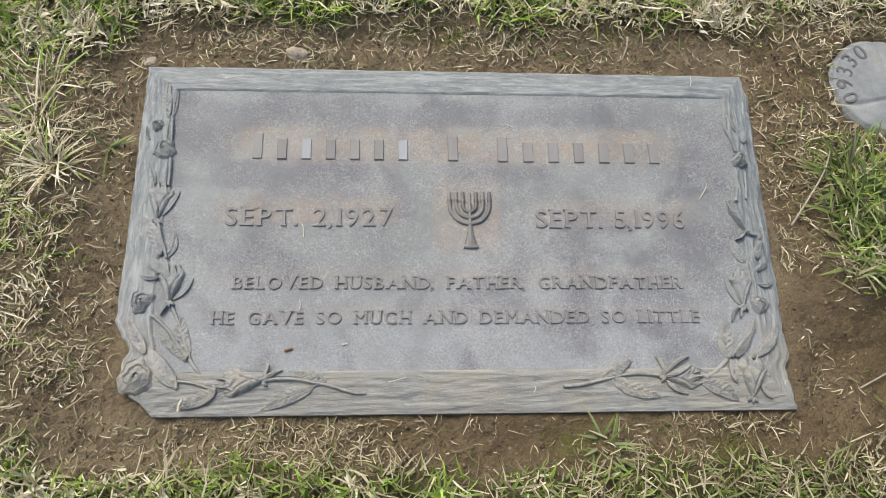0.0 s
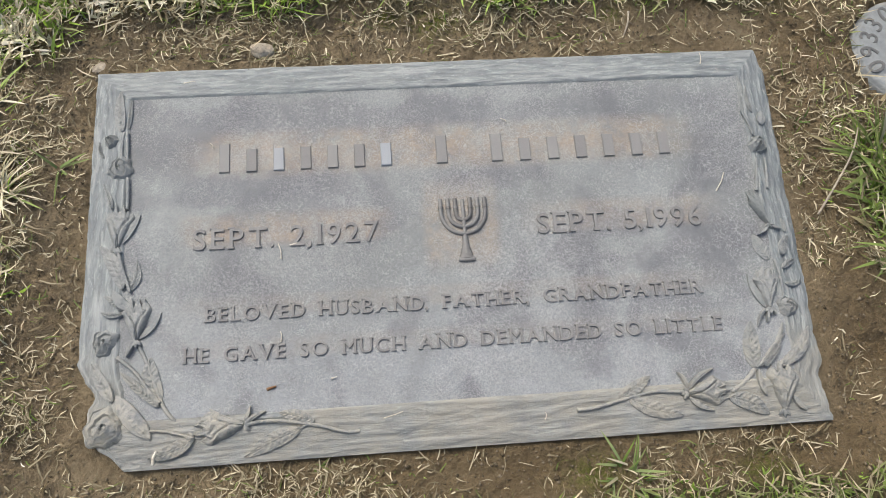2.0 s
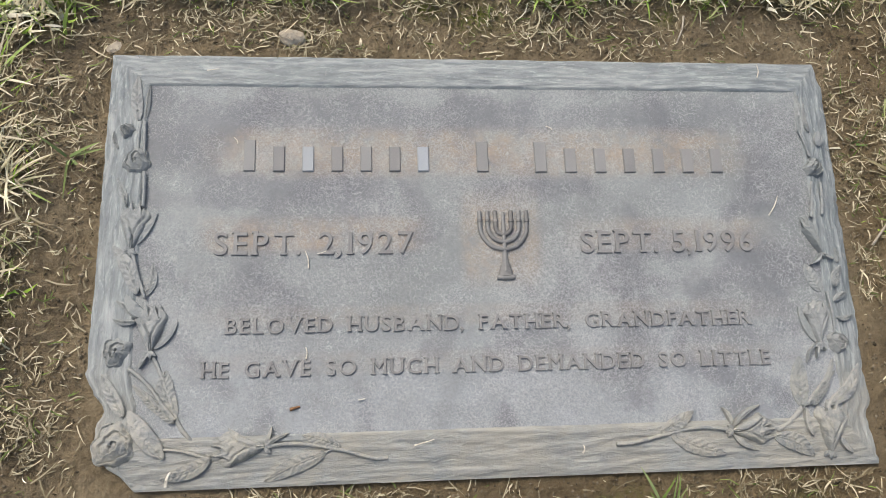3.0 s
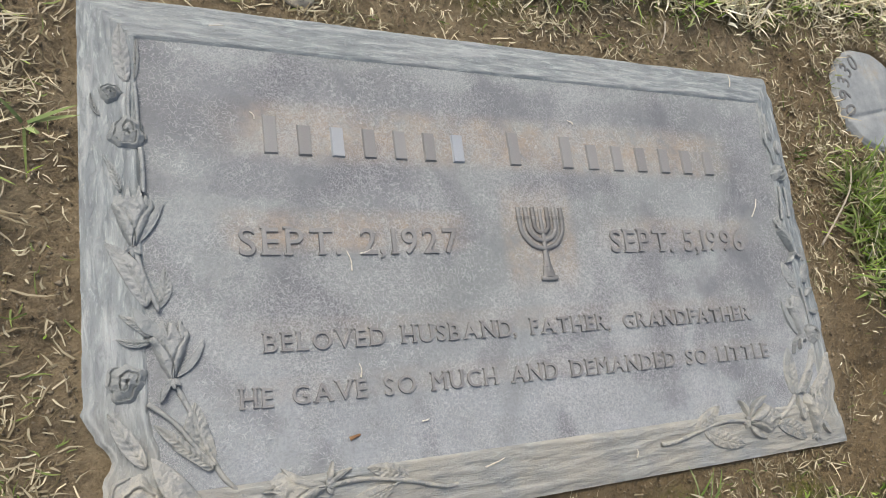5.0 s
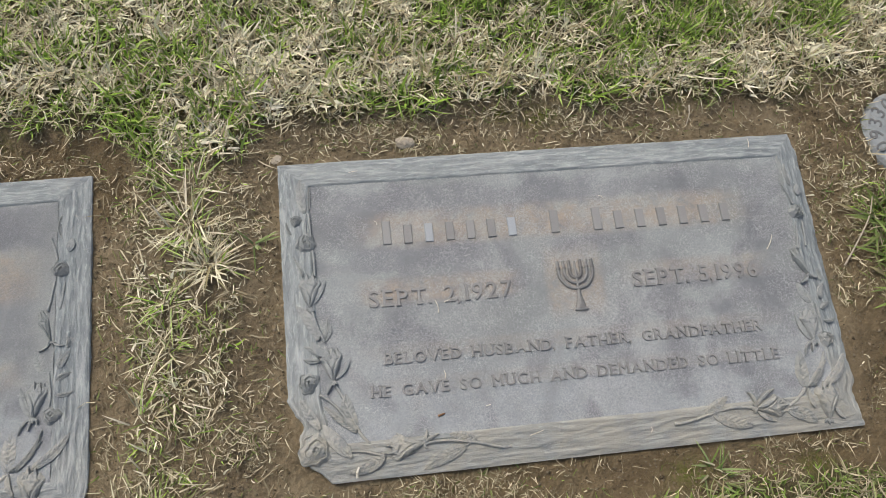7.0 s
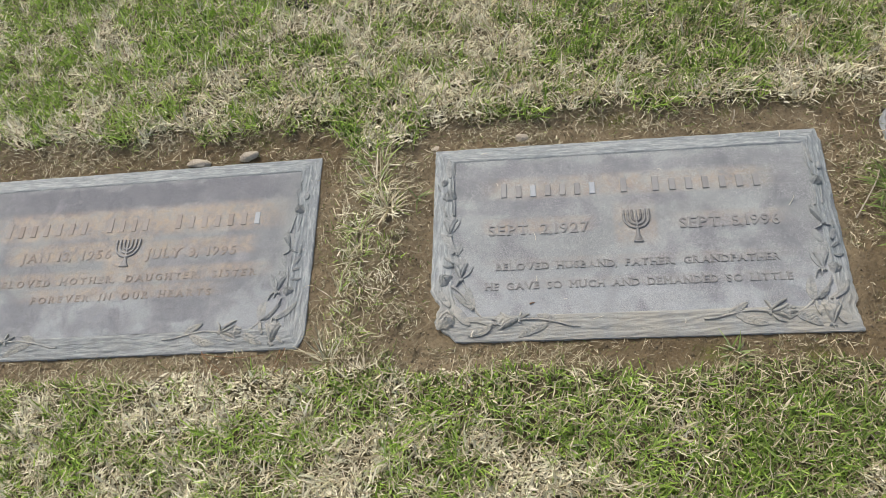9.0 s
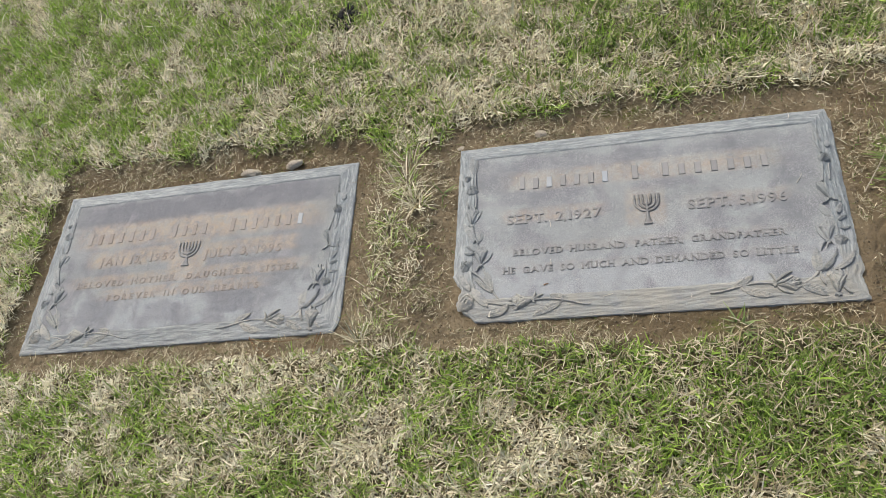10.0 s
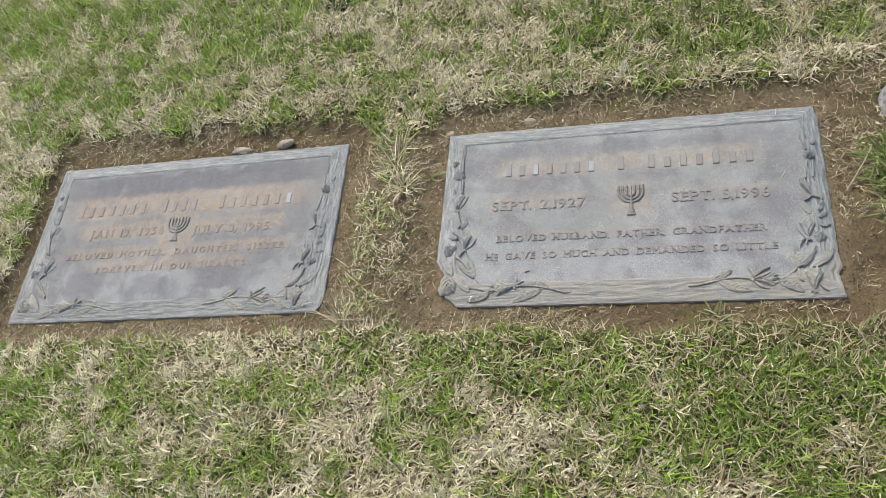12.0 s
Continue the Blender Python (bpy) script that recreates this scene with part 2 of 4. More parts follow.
CRUMB = Nodes("dry_earth_crumb", 0.9, 0.2)
CRUMB = CRUMB.done(CRUMB.mix(CRUMB.island(), (0.10, 0.078, 0.048), (0.30, 0.25, 0.175)))
CONCRETE = concrete_material()
NEEDLE = stone_material("red_brown_needle", (0.20, 0.10, 0.045), (0.36, 0.22, 0.11))


# ---- number fields ----
def lattice(ix, iy, seed):
    h = (ix.astype(np.int64) * 374761393 + iy.astype(np.int64) * 668265263 + seed * 974634777) & 0x7FFFFFFF
    h = ((h ^ (h >> 13)) * 1274126177) & 0x7FFFFFFF
    return ((h ^ (h >> 16)) & 0xFFFF) / 65535.0


def soft_noise(x, y, seed=0):
    ix, iy = np.floor(x), np.floor(y)
    fx, fy = x - ix, y - iy
    fx, fy = fx * fx * (3 - 2 * fx), fy * fy * (3 - 2 * fy)
    a, b = lattice(ix, iy, seed), lattice(ix + 1, iy, seed)
    c, d = lattice(ix, iy + 1, seed), lattice(ix + 1, iy + 1, seed)
    return (a * (1 - fx) + b * fx) * (1 - fy) + (c * (1 - fx) + d * fx) * fy


def cloudy(x, y, seed=0, octaves=4):
    total, amp, norm = 0, 1.0, 0.0
    for k in range(octaves):
        total = total + amp * soft_noise(x * 2 ** k, y * 2 ** k, seed + 17 * k)
        norm += amp
        amp *= 0.55
    return total / norm


def step_up(v, a, b):
    t = np.clip((v - a) / (b - a), 0, 1)
    return t * t * (3 - 2 * t)


MAIN = dict(w=0.617, h=0.350, x=0.0, y=-0.169, turn=0.0)
SIDE = dict(w=0.638, h=0.354, x=-0.8255, y=-0.174, turn=0.86)
DISC = (0.460, -0.005, 0.0585)


def local(plate, x, y):
    a = radians(plate["turn"])
    dx, dy = x - plate["x"], y - plate["y"]
    return dx * math.cos(a) + dy * math.sin(a), -dx * math.sin(a) + dy * math.cos(a)


def off_plate(plate, x, y, left, right, top, bottom):
    """Distance outside the bare strip round a marker, and outside the marker itself."""
    lx, ly = local(plate, x, y)
    ox, oy = np.abs(lx) - plate["w"] / 2, np.abs(ly) - plate["h"] / 2
    mx, my = np.where(lx < 0, left, right), np.where(ly < 0, bottom, top)
    qx, qy = np.maximum(ox, 0) / mx, np.maximum(oy, 0) / my
    bare = np.hypot(qx, qy) - 1
    return bare, np.maximum(ox, oy)


def lawn_cover(x, y):
    """How densely grass stands: 1 on the lawn, 0 on the trodden soil round the markers."""
    wob = (cloudy(x * 14, y * 14, 3) - 0.5) * 1.1 + (cloudy(x * 45, y * 45, 9) - 0.5) * 0.6
    a, ina = off_plate(MAIN, x, y, 0.044, 0.055, 0.055, 0.04)
    b, inb = off_plate(SIDE, x, y, 0.028, 0.038, 0.060, 0.037)
    c = np.minimum(step_up(a + wob, -0.12, 0.32), step_up(b + wob, -0.12, 0.32))
    strip = ((x > -0.52) & (x < -0.30) & (y < 0.02) & (y > -0.38))
    c = np.where(strip, c * (0.08 + 0.36 * step_up(cloudy(x * 24, y * 24, 55), 0.44, 0.64)), c)
    east = step_up(x, 0.30, 0.345) * (1 - step_up(x, 0.58, 0.66)) * step_up(y, -0.40, -0.36) * (1 - step_up(y, 0.06, 0.11))
    tuft = np.exp(-((x - 0.405) / 0.045) ** 2 - ((y + 0.15) / 0.065) ** 2)
    c = c * (1 - east * np.clip(0.9 - 1.0 * tuft, 0, 1))
    hollow = np.exp(-((x - 0.40) / 0.075) ** 2 - ((y + 0.30) / 0.065) ** 2)
    c = c * (1 - 0.9 * hollow)
    c = np.where(np.hypot(x - DISC[0], y - DISC[1]) < DISC[2] + 0.006, 0, c)
    return np.where((ina < 0.002) | (inb < 0.002), 0, c)


def ground_height(x, y):
    a, ina = off_plate(MAIN, x, y, 0.044, 0.055, 0.055, 0.04)
    b, inb = off_plate(SIDE, x, y, 0.028, 0.038, 0.060, 0.037)
    wob = (cloudy(x * 14, y * 14, 3) - 0.5) * 1.1
    rise = np.minimum(step_up(a + wob, -0.5, 0.5), step_up(b + wob, -0.5, 0.5))
    z = 0.0055 + 0.012 * rise + 0.008 * (cloudy(x * 3, y * 3, 21) - 0.5) * rise
    z = z + 0.009 * (cloudy(x * 40, y * 40, 5, 3) - 0.5) + 0.0075 * (cloudy(x * 150, y * 150, 8, 2) - 0.5)
    hollow = np.exp(-((x - 0.41) / 0.05) ** 2 - ((y + 0.29) / 0.045) ** 2)
    z = z - 0.022 * hollow + 0.012 * (cloudy(x * 60, y * 60, 23, 3) - 0.5) * np.exp(-((x - 0.40) / 0.08) ** 2 - ((y + 0.31) / 0.08) ** 2)
    z = np.where(np.hypot(x - DISC[0], y - DISC[1]) < DISC[2], -0.004, z)
    under = np.minimum(ina, inb)
    z = np.where(under < 0.004, np.minimum(z, 0.0065), z)
    return np.where(under < -0.03, -0.008, z)


# ---- mesh tools ----
def finish(me, smooth=True):
    if smooth:
        me.polygons.foreach_set("use_smooth", np.ones(len(me.polygons), bool))
    me.update()
    return me


def mesh_arrays(name, verts, tris, material, attributes=(), smooth=True):
    me = bpy.data.meshes.new(name)
    tris = np.ascontiguousarray(tris, np.int32)
    sides = tris.shape[1]
    me.vertices.add(len(verts))
    me.vertices.foreach_set("co", np.ascontiguousarray(verts, np.float32).ravel())
    me.loops.add(tris.size)
    me.loops.foreach_set("vertex_index", tris.ravel())
    me.polygons.add(len(tris))
    me.polygons.foreach_set("loop_start", np.arange(0, tris.size, sides, dtype=np.int32))
    for key, values in attributes:
        me.attributes.new(key, "FLOAT", "POINT").data.foreach_set("value", np.ascontiguousarray(values, np.float32))
    me.update(calc_edges=True)
    me.materials.append(material)
    return finish(me, smooth)


def part(name, me, parent, label="", at=None):
    ob = new(name, me)
    ob.parent = parent
    if at is not None:
        ob.matrix_local = at
    if label:
        tagged(ob, label=label)
    return ob


def grid_faces(nx, ny, start=0):
    i, j = np.meshgrid(np.arange(nx - 1), np.arange(ny - 1), indexing="ij")
    a = (i * ny + j).ravel() + start
    return np.stack([a, a + ny, a + ny + 1, a + 1], 1)


def from_bm(name, bm, material, smooth=True):
    me = bpy.data.meshes.new(name)
    bmesh.ops.recalc_face_normals(bm, faces=bm.faces)
    bm.to_mesh(me)
    bm.free()
    me.materials.append(material)
    return finish(me, smooth)


# ---- the ground: one sheet, fine near the markers, out to the horizon ----
def stretched(lo, hi, step):
    inner = np.arange(lo, hi, step)
    out = np.geomspace(0.02, 60, 46)
    return np.concatenate([lo - out[::-1], inner, hi + out])


gx, gy = stretched(-1.75, 0.85, 0.0062), stretched(-0.85, 0.75, 0.0062)
GX, GY = np.meshgrid(gx, gy, indexing="ij")
GX, GY = GX.ravel(), GY.ravel()
a_side, _ = off_plate(SIDE, GX, GY, 0.05, 0.05, 0.06, 0.05)
wet_dark = (1 - step_up(a_side, -0.35, 0.05)) * step_up(GY + 0.08 * (GX + 0.8), -0.06, 0.0) * (GX < -0.45)
wet_dark = np.maximum(wet_dark, 0.8 * (1 - step_up(a_side, -0.5, -0.1)) * (GX < -1.08) * (GY > -0.2))
wet_dark = np.maximum(wet_dark, np.exp(-((GX - 0.41) / 0.10) ** 2 - ((GY + 0.30) / 0.10) ** 2))
# the same mask darkens the soil below the main marker and east of it
wet_dark = np.maximum(wet_dark, 0.75 * step_up(GX, -0.25, -0.1) * (1 - step_up(GX, 0.45, 0.6)) * step_up(GY, -0.41, -0.385) * (1 - step_up(GY, -0.345, -0.33)))
wet_dark = np.maximum(wet_dark, 0.6 * step_up(GX, 0.305, 0.335) * (1 - step_up(GY, 0.05, 0.09)) * (1 - step_up(GX, 0.7, 0.9)) * step_up(GY, -0.45, -0.4))
moss = np.zeros_like(GX)
for mx, my, mr in ((0.0, 0.05, 0.022), (-0.045, 0.055, 0.013), (0.17, 0.052, 0.012), (-0.62, 0.055, 0.02), (0.33, 0.07, 0.02), (0.10, -0.372, 0.022), (0.24, -0.378, 0.02)):
    moss = np.maximum(moss, np.exp(-((GX - mx) ** 2 + ((GY - my) * 1.6) ** 2) / mr ** 2))
far = step_up(np.maximum(np.abs(GX + 0.45) - 1.3, np.abs(GY + 0.04) - 0.76), -0.06, 0.45)
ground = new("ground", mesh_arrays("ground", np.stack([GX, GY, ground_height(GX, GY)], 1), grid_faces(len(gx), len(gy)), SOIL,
                                   (("wet_dark", wet_dark), ("moss", moss), ("cover", lawn_cover(GX, GY)), ("far", far))))
tagged(ground, "damp brown soil with thatch under a dormant lawn", "ground", kind="structure")


# ---- bronze grave markers ----
def plate_outline(plate, x, y, chipped):
    """Bends the left and right edges in where the cast border is eaten away or shaped by its roses."""
    if not chipped:
        r = np.clip((x - plate["w"] / 2 + 0.05) / 0.05, 0, 1) * np.clip((-y - plate["h"] / 2 + 0.03) / 0.03, 0, 1) ** 2
        return x - 0.012 * r, y
    hw = plate["w"] / 2
    left = np.interp(y, [-0.175, -0.164, -0.158, -0.145, -0.131, -0.116, -0.099, -0.088, 0.2], [-0.269, -0.280, -0.290, -0.298, -0.301, -0.294, -0.306, -0.309, -0.309])
    left = left + np.where(y < -0.085, 0.004, 0.0008) * (soft_noise(y * 190, y * 0, 6) - 0.5)
    t = np.clip((x + hw) / 0.055, 0, 1)
    x = np.where(x < -0.2535, left + t * (0.055 - hw - left), x)
    right = np.interp(y, [-0.175, -0.168, -0.150, -0.138, -0.124, -0.102, 0.023, 0.150, 0.175], [0.3045, 0.302, 0.3005, 0.299, 0.304, 0.303, 0.306, 0.309, 0.304])
    right = right + np.where(y < -0.09, 0.003, 0.0012) * (soft_noise(y * 210, y * 0 + 3, 7) - 0.5)
    t = np.clip((hw - x) / 0.05, 0, 1)
    return np.where(x > hw - 0.05, right + t * (hw - 0.05 - right), x), y


TOP, FIELD = 0.020, 0.0168


def rail_drop(x, y):
    """How far the border falls away from its inner lip towards the outer edge."""
    out = np.maximum(np.abs(x) - 0.277, np.maximum(y - 0.144, -0.139 - y))
    return -0.0075 * np.clip(out / 0.033, 0, 1) ** 1.3


def build_plate(name, plate, inner, frame_mat, panel_mat, chipped, seed):
    """The marker's Empty with its border and its sunken field. inner: the field's left, right, bottom and top."""
    base = new(name)
    base.matrix_world = pose(plate["x"], plate["y"], 0, 0, 0, plate["turn"])
    hw, hh = plate["w"] / 2, plate["h"] / 2
    x0, x1, y0, y1 = inner
    slope = 0.0022
    def coords(a, b, lo, hi, stp):
        left = np.linspace(a, lo - slope, int((lo - slope - a) / stp) + 1)
        mid = np.linspace(lo, hi, int((hi - lo) / 0.004) + 1)
        right = np.linspace(hi + slope, b, int((b - hi - slope) / stp) + 1)
        return np.concatenate([[a, a], left, mid, right, [b, b]]), len(left) + 2, len(mid)
    xs, ix, nx = coords(-hw, hw, x0, x1, 0.0011)
    ys, iy, ny = coords(-hh, hh, y0, y1, 0.0011)
    X, Y = np.meshgrid(xs, ys, indexing="ij")
    # wood grain runs along each rail; rails meet on the mitre
    side_rail = (hw - np.abs(X)) * (hh - np.where(Y > 0, y1, -y0)) < (hh - np.abs(Y)) * (hw - x1)
    wave = 0.004 * (cloudy(X * 18, Y * 18, seed + 40, 2) - 0.5)
    gh = cloudy(X * 45, (Y + wave * 2.4) * 400, seed, 3)
    gv = cloudy(Y * 45, (X + wave * 2.4) * 400, seed + 5, 3)
    knots = cloudy(X * 60, Y * 60, seed + 9, 3)
    grain = np.clip(np.where(side_rail, gv, gh) * 0.8 + knots * 0.2, 0, 1)
    grain = np.clip((grain - 0.5) * 1.7 + 0.5, 0, 1)
    edge = np.minimum(hw - np.abs(X), hh - np.abs(Y))
    Z = TOP - 0.0016 + 0.0019 * (grain - 0.5) + 0.0018 * (cloudy(X * 14, Y * 14, seed + 3, 3) - 0.5)
    Z = Z - 0.0012 * (1 - step_up(edge, 0, 0.0025))
    # a worn roll along the inner lip
    lip = np.minimum(np.minimum(X - x0, x1 - X), np.minimum(Y - y0, y1 - Y))
    Z = Z + 0.0004 * np.exp(-((lip + 0.005) / 0.003) ** 2)
    Z = Z + 0.0024 * (cloudy(X * 75, Y * 75, seed + 12, 3) - 0.5) * side_rail
    Z = Z + rail_drop(X, Y)
    inside = lip > -1e-6
    Z = np.where(inside, FIELD - 0.0012, Z)
    Z[0, :] = Z[-1, :] = -0.03
    Z[:, 0] = Z[:, -1] = -0.03
    PX, PY = plate_outline(plate, X, Y, chipped)
    faces = grid_faces(len(xs), len(ys))
    verts = np.stack([PX.ravel(), PY.ravel(), Z.ravel()], 1)
    ok = inside.ravel()
    keep = ~ok[faces].all(1)
    used = np.unique(faces[keep])
    index = np.zeros(len(verts), np.int32)
    index[used] = np.arange(len(used))
    border = part("border", mesh_arrays("border", verts[used], index[faces[keep]], frame_mat, (("grain", grain.ravel()[used]), ("rail", side_rail.astype(float).ravel()[used]))), base,
                  "cast wood-grain bronze border with blue-grey patina")
    # the sunken field
    fx, fy = np.linspace(x0 - 0.001, x1 + 0.001, 300), np.linspace(y0 - 0.001, y1 + 0.001, 160)
    FX, FY = np.meshgrid(fx, fy, indexing="ij")
    FZ = FIELD + 0.0007 * (cloudy(FX * 25, FY * 25, seed + 60, 3) - 0.5) + 0.0006 * (cloudy(FX * 160, FY * 160, seed + 61, 2) - 0.5)
    panel = part("panel", mesh_arrays("panel", np.stack([FX.ravel(), FY.ravel(), FZ.ravel()], 1), grid_faces(300, 160), panel_mat), base,
                 "sunken pebbled bronze field with crazed patina")
    return base, border, panel


# ---- lettering ----
GLYPHS = {}
SERIFS = {"A": "bl br", "B": "tl bl", "D": "tl bl", "E": "tl bl", "F": "tl bl", "G": "", "H": "tl bl tr br", "I": "tc bc", "J": "tr", "L": "tl bl",
          "M": "tl bl tr br", "N": "tl bl tr", "P": "tl bl", "R": "tl bl br", "T": "bc", "U": "tl tr", "V": "tl tr", "Y": "tl tr bc", "1": "bc",
          "7": "", "C": "", "O": "", "S": ""}


def glyph(ch, material):
    """One raised letter, one unit high, with slab serifs, from the built-in font."""
    key = (ch, material.name)
    if key in GLYPHS:
        return GLYPHS[key]
    cu = bpy.data.curves.new("glyph", "FONT")
    cu.body, cu.size, cu.extrude, cu.bevel_depth, cu.resolution_u = ch, 1.0, 0.03, 0.014, 4
    cu.offset = -0.004
    ob = bpy.data.objects.new("glyph", cu)
    me = bpy.data.meshes.new_from_object(ob)
    bpy.data.objects.remove(ob)
    bm = bmesh.new()
    bm.from_mesh(me)
    bpy.data.meshes.remove(me)
    cap = 0.729
    xs = [v.co.x for v in bm.verts]
    lo, width = min(xs), max(xs) - min(xs)
    for v in bm.verts:
        v.co = Vector(((v.co.x - lo) / cap, v.co.y / cap, (v.co.z + 0.03) / cap))
    width /= cap
    for spot in SERIFS.get(ch, "").split():
        y = 0.965 if spot[0] == "t" else 0.035
        x = {"l": 0.07, "r": width - 0.07, "c": width / 2}[spot[1]]
        made = bmesh.ops.create_cube(bm, size=1)["verts"]
        for v in made:
            high = v.co.z > 0
            v.co = Vector((x + v.co.x * (0.26 if high else 0.31), y + v.co.y * (0.07 if high else 0.11), 0.11 if high else 0.0))
    GLYPHS[key] = (from_bm("letter", bm, material, False), width)
    return GLYPHS[key]


def inscription(panel, text, x0, x1, y, cap, material, tall=0.021, space=0.5):
    """Raised letters set one by one from x0 to x1 on the baseline y."""
    widths = []
    for ch in text:
        widths.append(space if ch == " " else 0.13 if ch in ".," else glyph(ch, material)[1])
    gap = ((x1 - x0) / cap - sum(widths)) / max(1, len(text) - 1)
    squeeze = 1.0
    if gap < 0.14:
        squeeze = ((x1 - x0) / cap - 0.14 * (len(text) - 1)) / sum(widths)
        gap = 0.14
    x = x0
    for ch, w in zip(text, widths):
        if ch in ".,":
            x -= gap * 0.6 * cap
        if ch != " ":
            me = glyph(ch, material)[0]
            ob = part("letter", me, panel)
            ob.location = (x, y + random.uniform(-0.02, 0.02) * cap, FIELD - 0.0004)
            ob.scale = (cap * squeeze, cap, tall)
        if ch in ".,":
            x += gap * 0.6 * cap
        x += (w * squeeze + gap) * cap


def bar_mesh(material):
    bm = bmesh.new()
    bmesh.ops.create_cube(bm, size=1)
    for v in bm.verts:
        k = 0.84 if v.co.z > 0 else 1.0
        v.co = Vector((v.co.x * k + 0.5, v.co.y * (0.5 + k / 2) + 0.5, v.co.z + 0.5))
    return from_bm("bar", bm, material, False)


def bars(panel, x0, x1, y, cap, count, first, meshes, rise=0.0022):
    """A name, kept unreadable: one plain raised bar for each letter, the first one taller."""
    pitch = (x1 - x0) / count
    for i in range(count):
        tall = cap * (1.25 if i == 0 and first else 1.0)
        ob = part("bar", meshes[i % len(meshes)] if len(meshes) > 1 else meshes[0], panel)
        ob.location = (x0 + pitch * (i + 0.27), y, FIELD - 0.0004)
        ob.scale = (pitch * 0.42, tall, rise)


def tube(points, radius, flat=0.6, sides=7, taper=1.0, wobble=0.0, seed=0):
    """A round-topped strand through the points, as a bmesh."""
    rng = random.Random(seed)
    pts = [Vector(p) for p in points]
    fine = []
    for i in range(len(pts) - 1):
        p0, p1, p2, p3 = pts[max(i - 1, 0)], pts[i], pts[i + 1], pts[min(i + 2, len(pts) - 1)]
        for k in range(6):
            t = k / 6
            fine.append(0.5 * ((2 * p1) + (p2 - p0) * t + (2 * p0 - 5 * p1 + 4 * p2 - p3) * t * t + (3 * p1 - p0 - 3 * p2 + p3) * t ** 3))
    fine.append(pts[-1])
    bm = bmesh.new()
    rings = []
    for i, p in enumerate(fine):
        d = (fine[min(i + 1, len(fine) - 1)] - fine[max(i - 1, 0)]).normalized()
        s = d.cross(Vector((0, 0, 1)))
        s = s.normalized() if s.length > 1e-5 else Vector((1, 0, 0))
        u = s.cross(d).normalized()
        f = i / (len(fine) - 1)
        r = radius * (1 + (taper - 1) * f) * (1 + rng.uniform(-wobble, wobble))
        rings.append([bm.verts.new(p + r * (math.cos(2 * math.pi * k / sides) * s + math.sin(2 * math.pi * k / sides) * flat * u)) for k in range(sides)])
    for a, b in zip(rings, rings[1:]):
        for k in range(sides):
            bm.faces.new((a[k], a[(k + 1) % sides], b[(k + 1) % sides], b[k]))
    bm.faces.new(rings[0][::-1])
    bm.faces.new(rings[-1])
    return bm


def stem(base, points, radius=0.0019, z=TOP):
    bm = tube([(x, y, z + 0.0002 + float(rail_drop(np.float64(x), np.float64(y)))) for x, y in points], radius, 0.9, 8, 0.8, 0.12, len(base.children))
    return part("stem", from_bm("stem", bm, RELIEF), base)


def leaf(base, p0, p1, width, z=TOP, lift=0.0019, veins=8, smooth=False, name="leaf"):
    """A cast leaf from its stalk p0 to its pointed tip p1: a crisp rim, a midrib and slanting veins, one half folded lower."""
    p0, p1 = Vector((*p0, 0)), Vector((*p1, 0))
    along = p1 - p0
    n = along.length
    d = along / n
    s = Vector((-d.y, d.x, 0))
    twist = math.sin(n * 900 + width * 3000)
    us = np.linspace(0, 1, 38)
    vs = np.array([-1.0, -0.99, -0.93, -0.8, -0.65, -0.5, -0.35, -0.2, -0.09, 0, 0.09, 0.2, 0.35, 0.5, 0.65, 0.8, 0.93, 0.99, 1.0])
    U, V = np.meshgrid(us, vs, indexing="ij")
    half = width / 2 * U ** 0.6 * (1 - U) ** 0.8 / 0.436
    if not smooth:
        half = half * (1 + 0.07 * (1 - 2 * np.abs((U * 11) % 1 - 0.5)))
    half = np.maximum(half, 0.00025)
    side = V * half + twist * 0.10 * n * np.sin(np.pi * U)
    X = p0.x + d.x * U * n + s.x * side
    Y = p0.y + d.y * U * n + s.y * side
    body = 0.45 + 0.55 * np.sin(np.pi * np.clip(0.1 + 0.85 * U, 0, 1))
    dome = body * (0.62 + 0.38 * (1 - V ** 2)) * (1 + 0.28 * V * twist)
    Z = z + lift * dome
    if smooth:
        Z = Z + 0.0007 * np.exp(-((np.abs(V) - 0.88) / 0.1) ** 2) * body
    else:
        slant = (U * veins - np.abs(V) * 1.15) % 1.0
        Z = Z - 0.0009 * np.exp(-((slant - 0.5) / 0.16) ** 2) * np.clip((1 - np.abs(V)) * 4, 0, 1) * body
        Z = Z - 0.0010 * np.exp(-((np.abs(V) - 0.12) / 0.07) ** 2) * body + 0.0005 * np.exp(-(V / 0.06) ** 2)
    Z = Z + 0.0013 * (cloudy(X * 170, Y * 170, 77, 3) - 0.5)
    Z = np.where(np.abs(V) > 0.995, z - 0.0035, Z)
    Z = np.where((U < 0.01) | (U > 0.995), z - 0.0005, Z) + rail_drop(X, Y)
    return part(name, mesh_arrays(name, np.stack([X.ravel(), Y.ravel(), Z.ravel()], 1), grid_faces(38, len(vs)), RELIEF), base)


def petal(base, p0, p1, width, z=TOP, lift=0.0023):
    """A smooth turned-back petal or sepal with a rolled rim."""
    return leaf(base, p0, p1, width, z, lift, 0, True, "petal")


